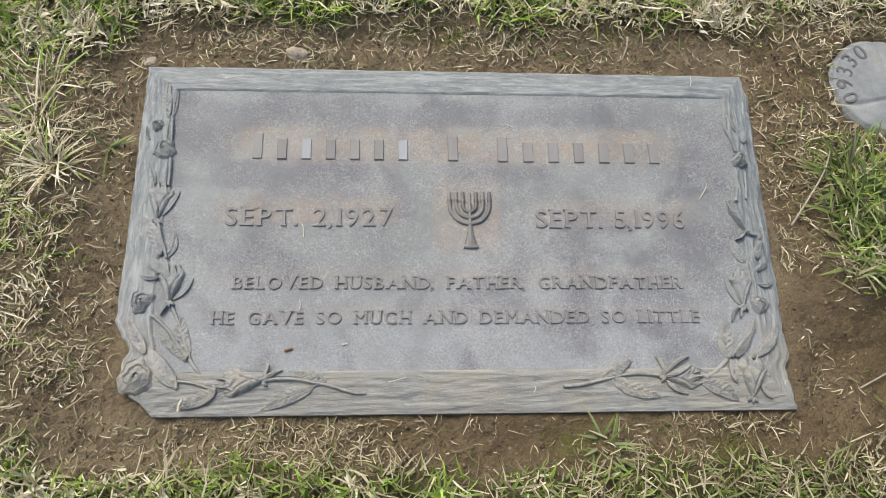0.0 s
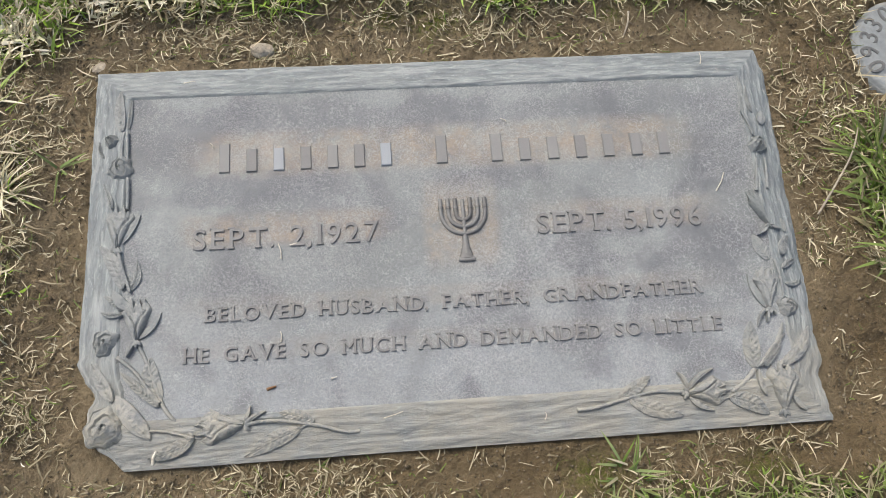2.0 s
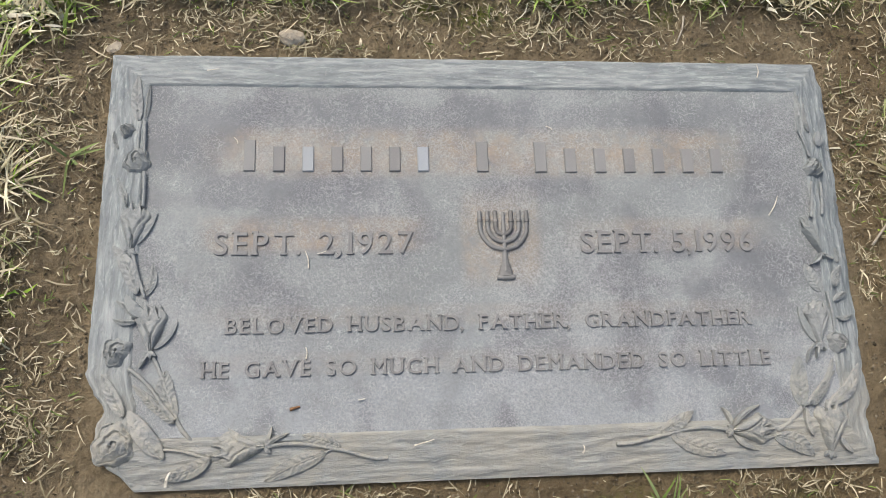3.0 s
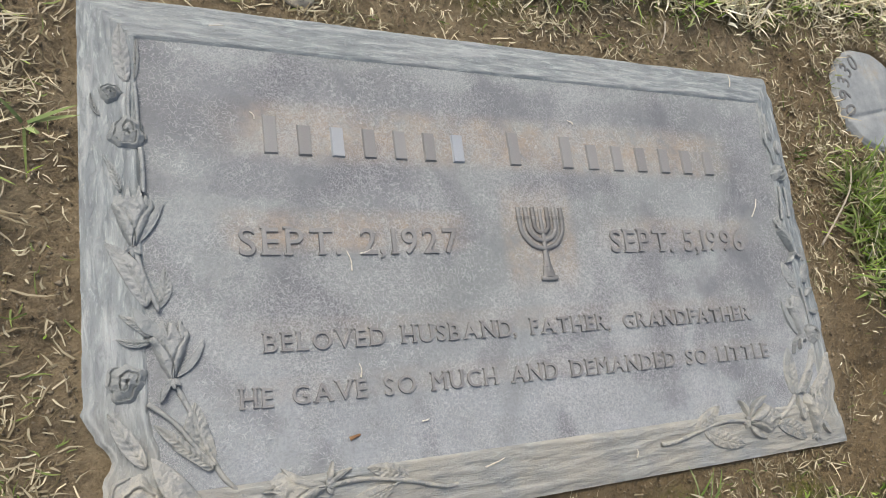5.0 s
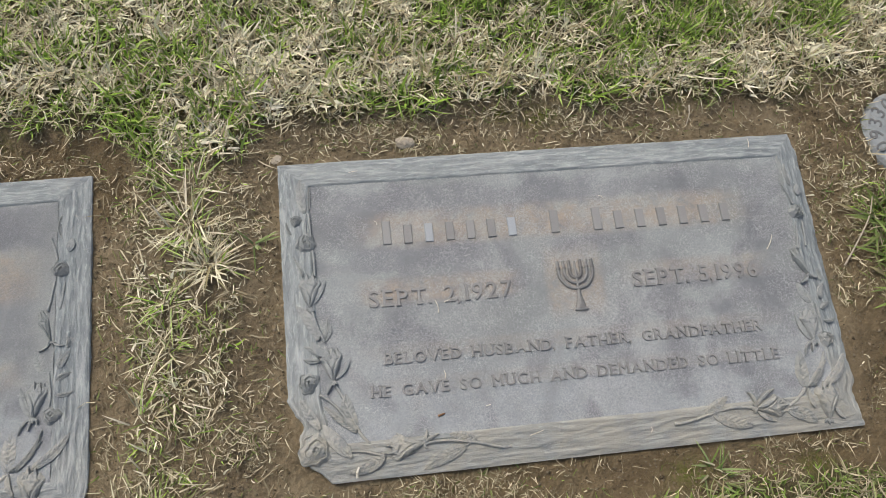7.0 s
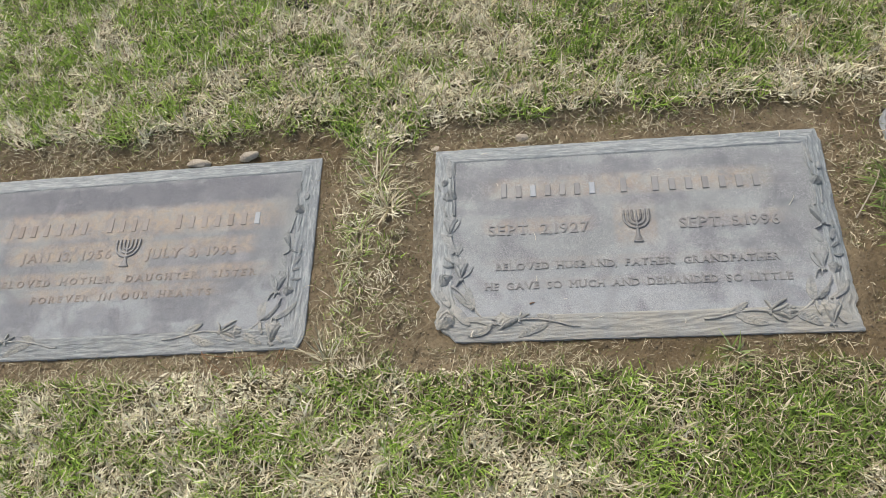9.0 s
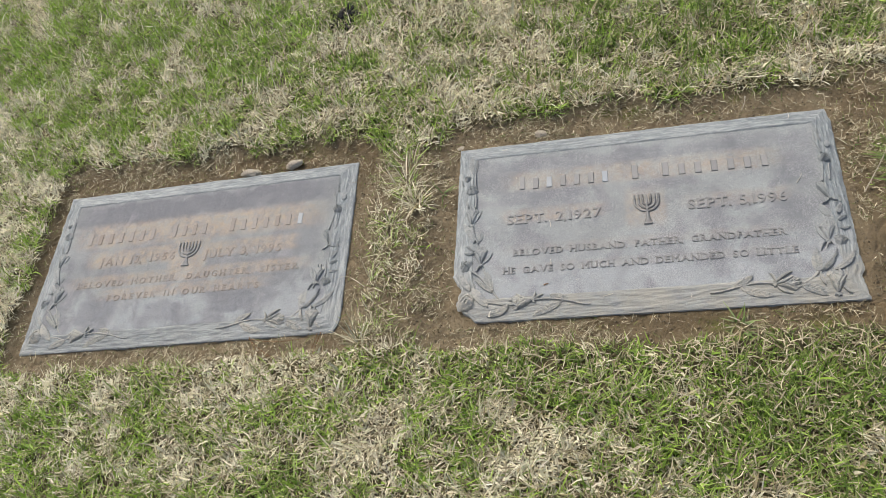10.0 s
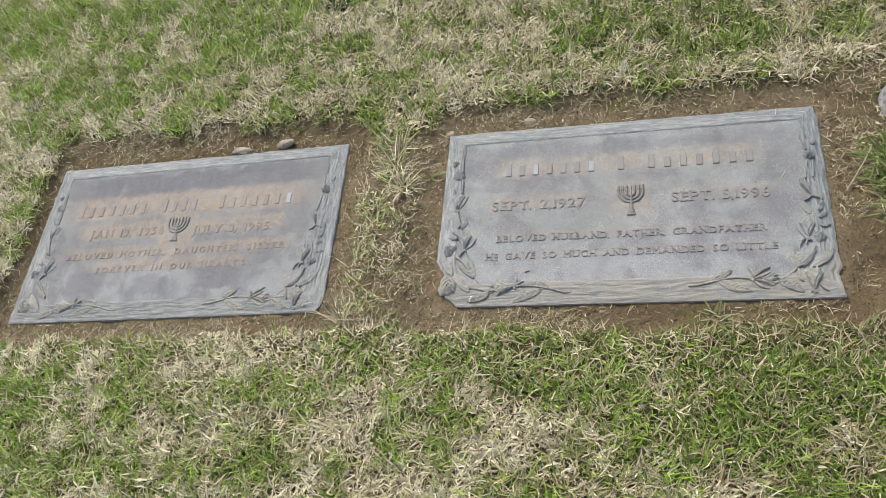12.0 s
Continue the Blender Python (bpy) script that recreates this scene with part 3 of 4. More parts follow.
def rose(base, centre, radius, turn=0.0, z=TOP, lift=0.0044, squash=1.0):
    """An open cast rose: petals overlap in a spiral round a tight heart."""
    ts, rs = np.linspace(0, 2 * np.pi, 61), np.linspace(0, 1, 22)
    T, R = np.meshgrid(ts, rs, indexing="ij")
    k = radians(turn)
    radius = radius * 1.12
    outline = 1 + 0.09 * np.cos(3 * (T - k)) + 0.06 * np.cos(7 * T + k)
    spiral = (R * 2.3 + (T - k) / (2 * np.pi) + 0.25 * np.sin(2 * T + k)) % 1.0
    fold = (1 - spiral) ** 1.4 * 0.42
    Z = z - 0.0025 + (lift + 0.0025) * ((1 - R ** 2.6) ** 0.6) * (0.72 + fold) - 0.0018 * np.exp(-(R / 0.12) ** 2)
    X = centre[0] + radius * R * outline * np.cos(T)
    Y = centre[1] + radius * R * outline * np.sin(T) * squash
    Z = Z - 0.0016 * (spiral > 0.9) * (R < 0.97) + 0.0018 * (cloudy(X * 130, Y * 130, 78, 3) - 0.5) + rail_drop(X, Y)
    return part("rose", mesh_arrays("rose", np.stack([X.ravel(), Y.ravel(), Z.ravel()], 1), grid_faces(61, 22), RELIEF), base)


def cup(base, foot, top, width, z=TOP, lift=0.0042):
    """A rose seen from the side: a tapering cup with wrapped petals, a ruffled lip and sepals at its foot."""
    p0, p1 = Vector((*foot, 0)), Vector((*top, 0))
    n = (p1 - p0).length
    d = (p1 - p0) / n
    s = Vector((-d.y, d.x, 0))
    us, vs = np.linspace(0, 1, 30), np.linspace(-1, 1, 25)
    U, V = np.meshgrid(us, vs, indexing="ij")
    half = width / 2 * (0.10 + 0.90 * np.clip(U / 0.72, 0, 1) ** 0.85) * (1 - 0.3 * step_up(U, 0.8, 1)) * (1 + 0.12 * (cloudy(U * 9, V * 0 + np.sign(V) * 5, 12, 2) - 0.5))
    lipwave = 1 + (0.10 * np.sin(V * 9 + n * 700) + 0.07 * np.sin(V * 17 + 2)) * step_up(U, 0.55, 1)
    dome = (1 - np.abs(V) ** 4) ** 0.7
    crease = np.exp(-((V - (U - 0.35) * 1.5) / 0.07) ** 2) + np.exp(-((V + (U - 0.15) * 1.15) / 0.06) ** 2)
    ruffle = (cloudy(V * 3 + 9, U * 16, 15, 3) - 0.5) * 2.4 * step_up(U, 0.5, 0.75)
    step = np.where(V > (U - 0.35) * 1.5, 0.0007, -0.0004)
    Z = z - 0.0025 + (lift + 0.0025) * dome * (0.6 + 0.4 * np.sin(np.pi * np.clip(U, 0.05, 0.95))) - 0.0022 * crease * dome + 0.0016 * ruffle * dome + step * dome
    Z = np.where(U > 0.97, z - 0.001, Z)
    X = p0.x + d.x * U * n * lipwave + s.x * V * half
    Y = p0.y + d.y * U * n * lipwave + s.y * V * half
    Z = Z + rail_drop(X, Y)
    ob = part("rose", mesh_arrays("rose", np.stack([X.ravel(), Y.ravel(), Z.ravel()], 1), grid_faces(30, 25), RELIEF), base)
    for turn in (-1, 0.15, 1):
        a = math.atan2(-d.y, -d.x) + turn * 0.85
        tip = (foot[0] + math.cos(a) * n * 0.2, foot[1] + math.sin(a) * n * 0.2)
        petal(base, foot, tip, width * 0.15, z, 0.0024)
    return ob


def roses_and_leaves(b, dy, wider=1.0):
    """The climbing roses cast on the side and lower rails; dy shifts them from the sheet's top edge to the marker's middle."""
    def q(x, y):
        return (x * wider, y + dy)
    low = FIELD + 0.001
    # left rail, from the top down
    leaf(b, q(-0.282, -0.058), q(-0.285, -0.017), 0.0108)
    leaf(b, q(-0.277, -0.055), q(-0.275, -0.025), 0.0046, low)
    stem(b, [q(-0.280, -0.058), q(-0.281, -0.070), q(-0.281, -0.083)], 0.0014)
    stem(b, [q(-0.277, -0.058), q(-0.276, -0.080), q(-0.276, -0.086)], 0.0012)
    leaf(b, q(-0.297, -0.080), q(-0.302, -0.064), 0.0037)
    rose(b, q(-0.291, -0.065), 0.0062, 20, lift=0.0040)
    rose(b, q(-0.282, -0.091), 0.0100, 80, lift=0.0045)
    stem(b, [q(-0.275, -0.101), q(-0.274, -0.114), q(-0.274, -0.130)], 0.0016)
    leaf(b, q(-0.287, -0.129), q(-0.295, -0.107), 0.0054)
    stem(b, [q(-0.287, -0.129), q(-0.292, -0.115), q(-0.296, -0.105)], 0.0010)
    petal(b, q(-0.280, -0.162), q(-0.263, -0.135), 0.0071, low)
    cup(b, q(-0.281, -0.164), q(-0.280, -0.130), 0.0241)
    stem(b, [q(-0.280, -0.164), q(-0.276, -0.180), q(-0.268, -0.203)], 0.0017)
    leaf(b, q(-0.274, -0.200), q(-0.296, -0.160), 0.0133)
    leaf(b, q(-0.269, -0.202), q(-0.264, -0.176), 0.0083, low)
    petal(b, q(-0.266, -0.218), q(-0.282, -0.200), 0.0100)
    leaf(b, q(-0.273, -0.218), q(-0.290, -0.204), 0.0058)
    leaf(b, q(-0.273, -0.221), q(-0.292, -0.218), 0.0054)
    petal(b, q(-0.260, -0.242), q(-0.243, -0.221), 0.0058, low)
    cup(b, q(-0.262, -0.243), q(-0.263, -0.211), 0.0232)
    petal(b, q(-0.263, -0.244), q(-0.269, -0.256), 0.0042)
    rose(b, q(-0.287, -0.243), 0.0104, 140, lift=0.0045)
    stem(b, [q(-0.262, -0.243), q(-0.252, -0.264), q(-0.243, -0.287), q(-0.235, -0.303), q(-0.215, -0.322)], 0.0018, low)
    stem(b, [q(-0.276, -0.256), q(-0.262, -0.268), q(-0.250, -0.284), q(-0.241, -0.294)], 0.0016)
    leaf(b, q(-0.242, -0.293), q(-0.250, -0.257), 0.0166, low)
    leaf(b, q(-0.253, -0.286), q(-0.273, -0.268), 0.0066)
    leaf(b, q(-0.242, -0.297), q(-0.264, -0.281), 0.0083)
    leaf(b, q(-0.278, -0.291), q(-0.297, -0.259), 0.0108)
    # lower left corner
    rose(b, q(-0.285, -0.311), 0.0145, 210, lift=0.0045)
    petal(b, q(-0.249, -0.320), q(-0.275, -0.286), 0.0166)
    petal(b, q(-0.248, -0.322), q(-0.265, -0.294), 0.0100)
    leaf(b, q(-0.215, -0.323), q(-0.251, -0.336), 0.0124)
    stem(b, [q(-0.215, -0.323), q(-0.234, -0.317), q(-0.249, -0.315)], 0.0012)
    # lower rail, first spray
    cup(b, q(-0.176, -0.315), q(-0.210, -0.317), 0.0257)
    petal(b, q(-0.176, -0.315), q(-0.203, -0.301), 0.0062)
    petal(b, q(-0.176, -0.314), q(-0.171, -0.301), 0.0033)
    petal(b, q(-0.175, -0.315), q(-0.159, -0.306), 0.0037)
    leaf(b, q(-0.121, -0.317), q(-0.149, -0.308), 0.0112)
    leaf(b, q(-0.132, -0.321), q(-0.177, -0.340), 0.0137)
    stem(b, [q(-0.176, -0.315), q(-0.151, -0.314), q(-0.122, -0.319), q(-0.097, -0.326), q(-0.086, -0.326)], 0.0016)
    stem(b, [q(-0.132, -0.321), q(-0.128, -0.319), q(-0.125, -0.319)], 0.0011)
    # lower rail, second spray
    stem(b, [q(0.089, -0.322), q(0.106, -0.321), q(0.129, -0.316), q(0.154, -0.312), q(0.180, -0.314)], 0.0017)
    leaf(b, q(0.124, -0.315), q(0.152, -0.299), 0.0112)
    leaf(b, q(0.132, -0.316), q(0.177, -0.332), 0.0141)
    petal(b, q(0.181, -0.311), q(0.175, -0.297), 0.0033)
    cup(b, q(0.182, -0.315), q(0.213, -0.314), 0.0241)
    petal(b, q(0.182, -0.312), q(0.206, -0.296), 0.0046)
    petal(b, q(0.182, -0.318), q(0.203, -0.330), 0.0050)
    leaf(b, q(0.216, -0.320), q(0.249, -0.336), 0.0149)
    stem(b, [q(0.219, -0.316), q(0.231, -0.309), q(0.242, -0.299)], 0.0024, low)
    # lower right corner and right rail, from the bottom up
    leaf(b, q(0.242, -0.299), q(0.246, -0.258), 0.0158, low)
    leaf(b, q(0.244, -0.298), q(0.273, -0.261), 0.0042)
    leaf(b, q(0.246, -0.298), q(0.273, -0.271), 0.0042)
    leaf(b, q(0.250, -0.298), q(0.267, -0.281), 0.0054)
    leaf(b, q(0.263, -0.298), q(0.297, -0.265), 0.0104)
    petal(b, q(0.248, -0.321), q(0.244, -0.299), 0.0062)
    cup(b, q(0.262, -0.333), q(0.265, -0.299), 0.0266, lift=0.0055)
    petal(b, q(0.270, -0.323), q(0.281, -0.335), 0.0054)
    petal(b, q(0.262, -0.248), q(0.251, -0.217), 0.0071, low)
    cup(b, q(0.264, -0.248), q(0.267, -0.216), 0.0216)
    petal(b, q(0.263, -0.249), q(0.260, -0.261), 0.0025)
    petal(b, q(0.261, -0.249), q(0.251, -0.264), 0.0025)
    petal(b, q(0.267, -0.249), q(0.268, -0.255), 0.0025)
    rose(b, q(0.281, -0.248), 0.0083, 10, lift=0.0040)
    leaf(b, q(0.283, -0.214), q(0.297, -0.206), 0.0058)
    leaf(b, q(0.283, -0.228), q(0.299, -0.225), 0.0050)
    leaf(b, q(0.273, -0.206), q(0.263, -0.182), 0.0120, low)
    leaf(b, q(0.285, -0.202), q(0.295, -0.184), 0.0087)
    stem(b, [q(0.277, -0.206), q(0.279, -0.225), q(0.278, -0.241)], 0.0013)
    cup(b, q(0.278, -0.173), q(0.268, -0.145), 0.0112)
    petal(b, q(0.278, -0.174), q(0.267, -0.183), 0.0025)
    petal(b, q(0.280, -0.175), q(0.290, -0.178), 0.0025)
    leaf(b, q(0.293, -0.181), q(0.292, -0.168), 0.0037)
    stem(b, [q(0.274, -0.142), q(0.277, -0.128), q(0.280, -0.110)], 0.0016)
    stem(b, [q(0.285, -0.140), q(0.287, -0.128), q(0.289, -0.110)], 0.0014)
    rose(b, q(0.285, -0.097), 0.0083, 200, lift=0.0050)
    petal(b, q(0.292, -0.077), q(0.295, -0.062), 0.0091)
    stem(b, [q(0.282, -0.087), q(0.279, -0.074), q(0.275, -0.062)], 0.0014)
    leaf(b, q(0.277, -0.064), q(0.279, -0.025), 0.0062, low)
    leaf(b, q(0.286, -0.064), q(0.285, -0.036), 0.0046)


def menorah(base, cx, top, foot, width, material):
    """A seven-branched lamp in relief: stem, nested arms, cups and a stepped base."""
    h = top - foot
    arm_y = foot + h * 0.46
    z = FIELD + 0.0009
    r = width * 0.034
    holder = new("menorah")
    holder.parent = base
    def bit(name, points, radius, taper=1.0, flat=0.8):
        return part(name, from_bm(name, tube(points, radius, flat, 10, taper, 0.04), material), holder)
    bit("shaft", [(cx, foot + h * 0.1, z), (cx, foot + h * 0.3, z), (cx, top - h * 0.02, z)], r * 1.5, 0.75)
    for k in (1, 2, 3):
        rad = width / 2 * k / 3 * 0.94
        for s in (-1, 1):
            drop = rad * 0.95
            pts = [(cx, arm_y + h * 0.30 - drop * 1.05, z), (cx + s * rad * 0.55, arm_y + h * 0.30 - drop * 0.86, z), (cx + s * rad * 0.92, arm_y + h * 0.30 - drop * 0.38, z),
                   (cx + s * rad, arm_y + h * 0.34, z), (cx + s * rad, top, z)]
            bit("arm", pts, r * 1.35)
            bit("candle_cup", [(cx + s * rad, top - h * 0.17, z + 0.0003), (cx + s * rad, top - h * 0.13, z + 0.0003)], r * 1.65)
    bit("foot", [(cx, foot + h * 0.03, z), (cx, foot + h * 0.12, z), (cx, foot + h * 0.2, z)], width * 0.155, 0.55, 0.3)
    bit("foot_neck", [(cx, foot + h * 0.17, z), (cx, foot + h * 0.26, z), (cx, foot + h * 0.4, z)], width * 0.09, 0.6, 0.4)
    bit("base_ring", [(cx - width * 0.17, foot + h * 0.02, z), (cx, foot + h * 0.012, z + 0.0002), (cx + width * 0.17, foot + h * 0.02, z)], h * 0.035)
    return holder


marker, border_a, panel_a = build_plate("grave_marker", MAIN, (-0.2745, 0.277, -0.137, 0.143), FRAME_MAIN, PANEL_MAIN, True, 100)
tagged(marker, "weathered grey bronze grave marker with rose border, set in soil", "grave marker", "grave markers in the lawn")
roses_and_leaves(marker, 0.169)
for ob in marker.children:
    if ob.name.split(".")[0] in ("leaf", "petal", "rose", "stem"):
        ob.location.z = -0.0006
menorah(marker, 0.0105, 0.0345, -0.022, 0.041, LAMP)
dark_bar, pale_bar, rust_bar = bar_mesh(LETTER), bar_mesh(LETTER_PALE), bar_mesh(LETTER_RUST)
bars(panel_a, -0.205, -0.041, 0.0685, 0.0225, 7, True, [dark_bar, dark_bar, pale_bar, dark_bar, dark_bar, dark_bar, pale_bar])
bars(panel_a, -0.016, 0.009, 0.068, 0.028, 1, False, [dark_bar])
bars(panel_a, 0.033, 0.211, 0.0675, 0.0225, 7, True, [dark_bar])
inscription(panel_a, "SEPT. 2,1927", -0.219, -0.063, -0.0005, 0.019, LETTER, space=0.22)
inscription(panel_a, "SEPT. 5,1996", 0.074, 0.220, -0.0015, 0.019, LETTER, space=0.22)
inscription(panel_a, "BELOVED HUSBAND, FATHER, GRANDFATHER", -0.2075, 0.209, -0.0625, 0.0122, LETTER)
inscription(panel_a, "HE GAVE SO MUCH AND DEMANDED SO LITTLE", -0.224, 0.221, -0.0955, 0.0122, LETTER)

marker_b, border_b, panel_b = build_plate("grave_marker", SIDE, (-0.283, 0.286, -0.143, 0.145), FRAME_SIDE, PANEL_SIDE, False, 300)
tagged(marker_b, "blotched brown and grey bronze grave marker with rose border", "grave marker", "grave markers in the lawn")
roses_and_leaves(marker_b, 0.167, 1.022)
for ob in marker_b.children:
    if ob.name.split(".")[0] in ("leaf", "petal", "rose", "stem"):
        ob.location.z = -0.0019
menorah(marker_b, -0.003, 0.031, -0.020, 0.044, LETTER)
bars(panel_b, -0.244, -0.080, 0.0475, 0.024, 7, True, [rust_bar], 0.0013)
bars(panel_b, -0.054, 0.032, 0.047, 0.024, 4, True, [rust_bar], 0.0013)
bars(panel_b, 0.069, 0.231, 0.046, 0.024, 7, True, [rust_bar, rust_bar, rust_bar, rust_bar, rust_bar, rust_bar, pale_bar], 0.0013)
inscription(panel_b, "JAN 13, 1956", -0.194, -0.030, -0.003, 0.0175, LETTER_RUST, 0.014, 0.3)
inscription(panel_b, "JULY 3, 1995", 0.033, 0.190, -0.0085, 0.0175, LETTER_RUST, 0.014, 0.3)
inscription(panel_b, "BELOVED MOTHER, DAUGHTER, SISTER", -0.229, 0.229, -0.0495, 0.0125, LETTER_RUST, 0.014)
inscription(panel_b, "FOREVER IN OUR HEARTS", -0.153, 0.158, -0.0815, 0.0125, LETTER_RUST, 0.014)


# ---- round concrete plot marker ----
def plot_marker():
    cx, cy, r = DISC
    base = new("plot_marker")
    base.location = (cx, cy, 0)
    ts, rs = np.linspace(0, 2 * np.pi, 97), np.concatenate([np.linspace(0, 0.97, 46), [0.99, 1.0, 1.0]])
    T, R = np.meshgrid(ts, rs, indexing="ij")
    rr = r * R * (1 + 0.02 * (soft_noise(np.cos(T) * 3 + 9, np.sin(T) * 3 + 9, 4) - 0.5))
    X, Y = rr * np.cos(T), rr * np.sin(T)
    Z = 0.0165 + 0.0015 * (cloudy(X * 60 + 5, Y * 60 + 5, 31, 3) - 0.5) - 0.004 * step_up(R, 0.93, 1.0)
    # two crossing score lines
    k = radians(12)
    A, B = X * math.cos(k) + Y * math.sin(k), -X * math.sin(k) + Y * math.cos(k)
    Z = Z - 0.0026 * np.exp(-((B + 0.016) / 0.0022) ** 2) - 0.0026 * np.exp(-((A - 0.012) / 0.0022) ** 2) * (B > -0.016)
    Z[:, -1] = -0.02
    part("disc", mesh_arrays("disc", np.stack([X.ravel(), Y.ravel(), Z.ravel()], 1), grid_faces(97, len(rs)), CONCRETE), base)
    for ch, deg in zip("09330", (203, 181, 159, 138, 117)):
        a = radians(deg)
        ob = part("digit", glyph(ch, CONCRETE_DARK)[0], base)
        ob.matrix_local = Matrix.Translation((0.043 * math.cos(a), 0.043 * math.sin(a), 0.0153)) @ pose(0, 0, 0, 0, 0, deg - 90) @ pose(-0.0045, -0.007, 0) @ Matrix.Diagonal((0.0185, 0.0185, 0.02, 1))
    tagged(base, "round pale concrete plot marker with stamped digits", "plot marker")


CONCRETE_DARK = stone_material("stamped_grey", (0.15, 0.155, 0.155), (0.24, 0.245, 0.24))
plot_marker()


# ---- stones and clods ----
def pebble(name, x, y, z, size, turn, material, label, seed, rough=0.22):
    bm = bmesh.new()
    bmesh.ops.create_icosphere(bm, subdivisions=4, radius=1)
    for v in bm.verts:
        n = noise.fractal(v.co * 1.3 + Vector((seed, 0, 0)), 1.0, 2.0, 4)
        f = 1 + rough * n
        v.co = Vector((v.co.x * size[0] * f, v.co.y * size[1] * f, v.co.z * size[2] * f))
    ob = new(name, from_bm(name, bm, material))
    ob.matrix_world = pose(x, y, z, 0, 0, turn)
    return tagged(ob, label, "stone", "stones by the markers")


pebble("stone", -0.163, 0.026, 0.008, (0.0115, 0.007, 0.006), -12, PEBBLE, "small grey stone on bare soil above the marker", 1)
pebble("stone", -0.737, 0.012, 0.010, (0.021, 0.008, 0.008), -5, PEBBLE, "long tan stone lying on wet soil", 5)
pebble("stone", -0.645, 0.021, 0.011, (0.018, 0.008, 0.008), 20, PEBBLE, "long pale stone lying on wet soil", 9)
pebble("stone", -0.31, 0.015, 0.004, (0.009, 0.006, 0.004), 30, PEBBLE, "small half-buried stone in brown soil", 12)
clod_random = random.Random(8)
for i in range(13):
    reach = 0.034 * math.sqrt(i / 13)
    cx, cy, half = -0.583 + reach * math.cos(2.4 * i), 0.396 + reach * math.sin(2.4 * i), clod_random.uniform(0.007, 0.014)
    ob = pebble("clod", cx, cy, 0.022, (half, half * 0.75, 0.010), 40 * i, CLOD, "black crumbly clod of earth among the grass", 20 + i, 0.6)
    tagged(ob, category="clod", group="black clods in the lawn")


# ---- grass ----
def blades(name, x, y, z, az, length, lean, bend, width, dry, shade, material, levels=4, curl=0.0):
    """Tapered, curved blades: az their heading, lean from the upright in radians, bend how far the tip droops further."""
    n = len(x)
    s = np.linspace(0, 1, levels)
    # the centre line, by summing short straight pieces that tip over more and more
    px, py, pz = [x], [y], [z]
    for k in range(levels - 1):
        ang = lean + bend * (s[k] + s[k + 1]) / 2
        ds = length / (levels - 1)
        way = az + curl * (s[k] + s[k + 1]) / 2
        px.append(px[-1] + np.cos(way) * np.sin(ang) * ds)
        py.append(py[-1] + np.sin(way) * np.sin(ang) * ds)
        pz.append(pz[-1] + np.cos(ang) * ds)
    sx, sy = -np.sin(az), np.cos(az)
    tilt = (shade - 0.5) * 0.8
    rows, along = [], []
    per = 2 * (levels - 1) + 1
    for k in range(levels - 1):
        w = width * (0.75 + 0.5 * s[k] if s[k] < 0.4 else 1.15 * (1 - s[k]) ** 0.6) / 2
        for sign in (-1, 1):
            rows.append(np.stack([px[k] + sign * sx * w, py[k] + sign * sy * w, pz[k] + sign * w * tilt], 1))
            along.append(np.full(n, s[k]))
    rows.append(np.stack([px[-1], py[-1], pz[-1]], 1))
    along.append(np.ones(n))
    verts = np.stack(rows, 1).reshape(-1, 3)
    along = np.stack(along, 1).ravel()
    tri = []
    for k in range(levels - 2):
        a = 2 * k
        tri += [(a, a + 1, a + 3), (a, a + 3, a + 2)]
    tri.append((per - 3, per - 2, per - 1))
    faces = (np.arange(n)[:, None, None] * per + np.array(tri)[None]).reshape(-1, 3)
    return mesh_arrays(name, verts, faces, material, (("dry", np.repeat(dry, per)), ("shade", np.repeat(shade, per)), ("along", along)))


def greenness(x, y):
    """Where the lawn is awake: fresh green patches among tan, dormant ones."""
    g = 0.565 + 1.9 * (cloudy(x * 7, y * 7, 71, 3) - 0.5) + 2.7 * (cloudy(x * 26, y * 26, 72, 2) - 0.5)
    for cx, cy, rx, ry, amount in ((0.24, -0.50, 0.22, 0.12, 0.85), (-0.6, 0.22, 0.35, 0.12, 0.18), (0.05, 0.22, 0.25, 0.1, 0.1), (-0.17, -0.56, 0.07, 0.07, -1.1),
                                   (-0.95, 0.10, 0.35, 0.07, -0.25), (-0.1, 0.09, 0.5, 0.035, -0.3), (-0.75, -0.43, 0.4, 0.04, -0.2), (0.42, -0.15, 0.07, 0.08, 0.6),
                                   (0.2, -0.40, 0.2, 0.03, 0.35), (0.35, 0.16, 0.25, 0.1, -0.3), (-0.4, -0.2, 0.06, 0.16, -0.25), (-0.95, -0.1, 0.12, 0.3, -0.1), (-1.22, -0.1, 0.06, 0.2, -0.4)):
        g = g + amount * np.exp(-((x - cx) / rx) ** 2 - ((y - cy) / ry) ** 2)
    return np.clip(g, 0.03, 0.95)


def darker(x, y):
    """The turf and soil edge below the main marker and beside its lower corner: darker, shorter blades."""
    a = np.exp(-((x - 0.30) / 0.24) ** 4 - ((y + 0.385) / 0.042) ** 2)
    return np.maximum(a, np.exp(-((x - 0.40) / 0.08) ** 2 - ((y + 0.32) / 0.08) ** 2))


def scatter(n, lo, hi, seed):
    rng = np.random.default_rng(seed)
    return rng.uniform(lo[0], hi[0], n), rng.uniform(lo[1], hi[1], n), rng


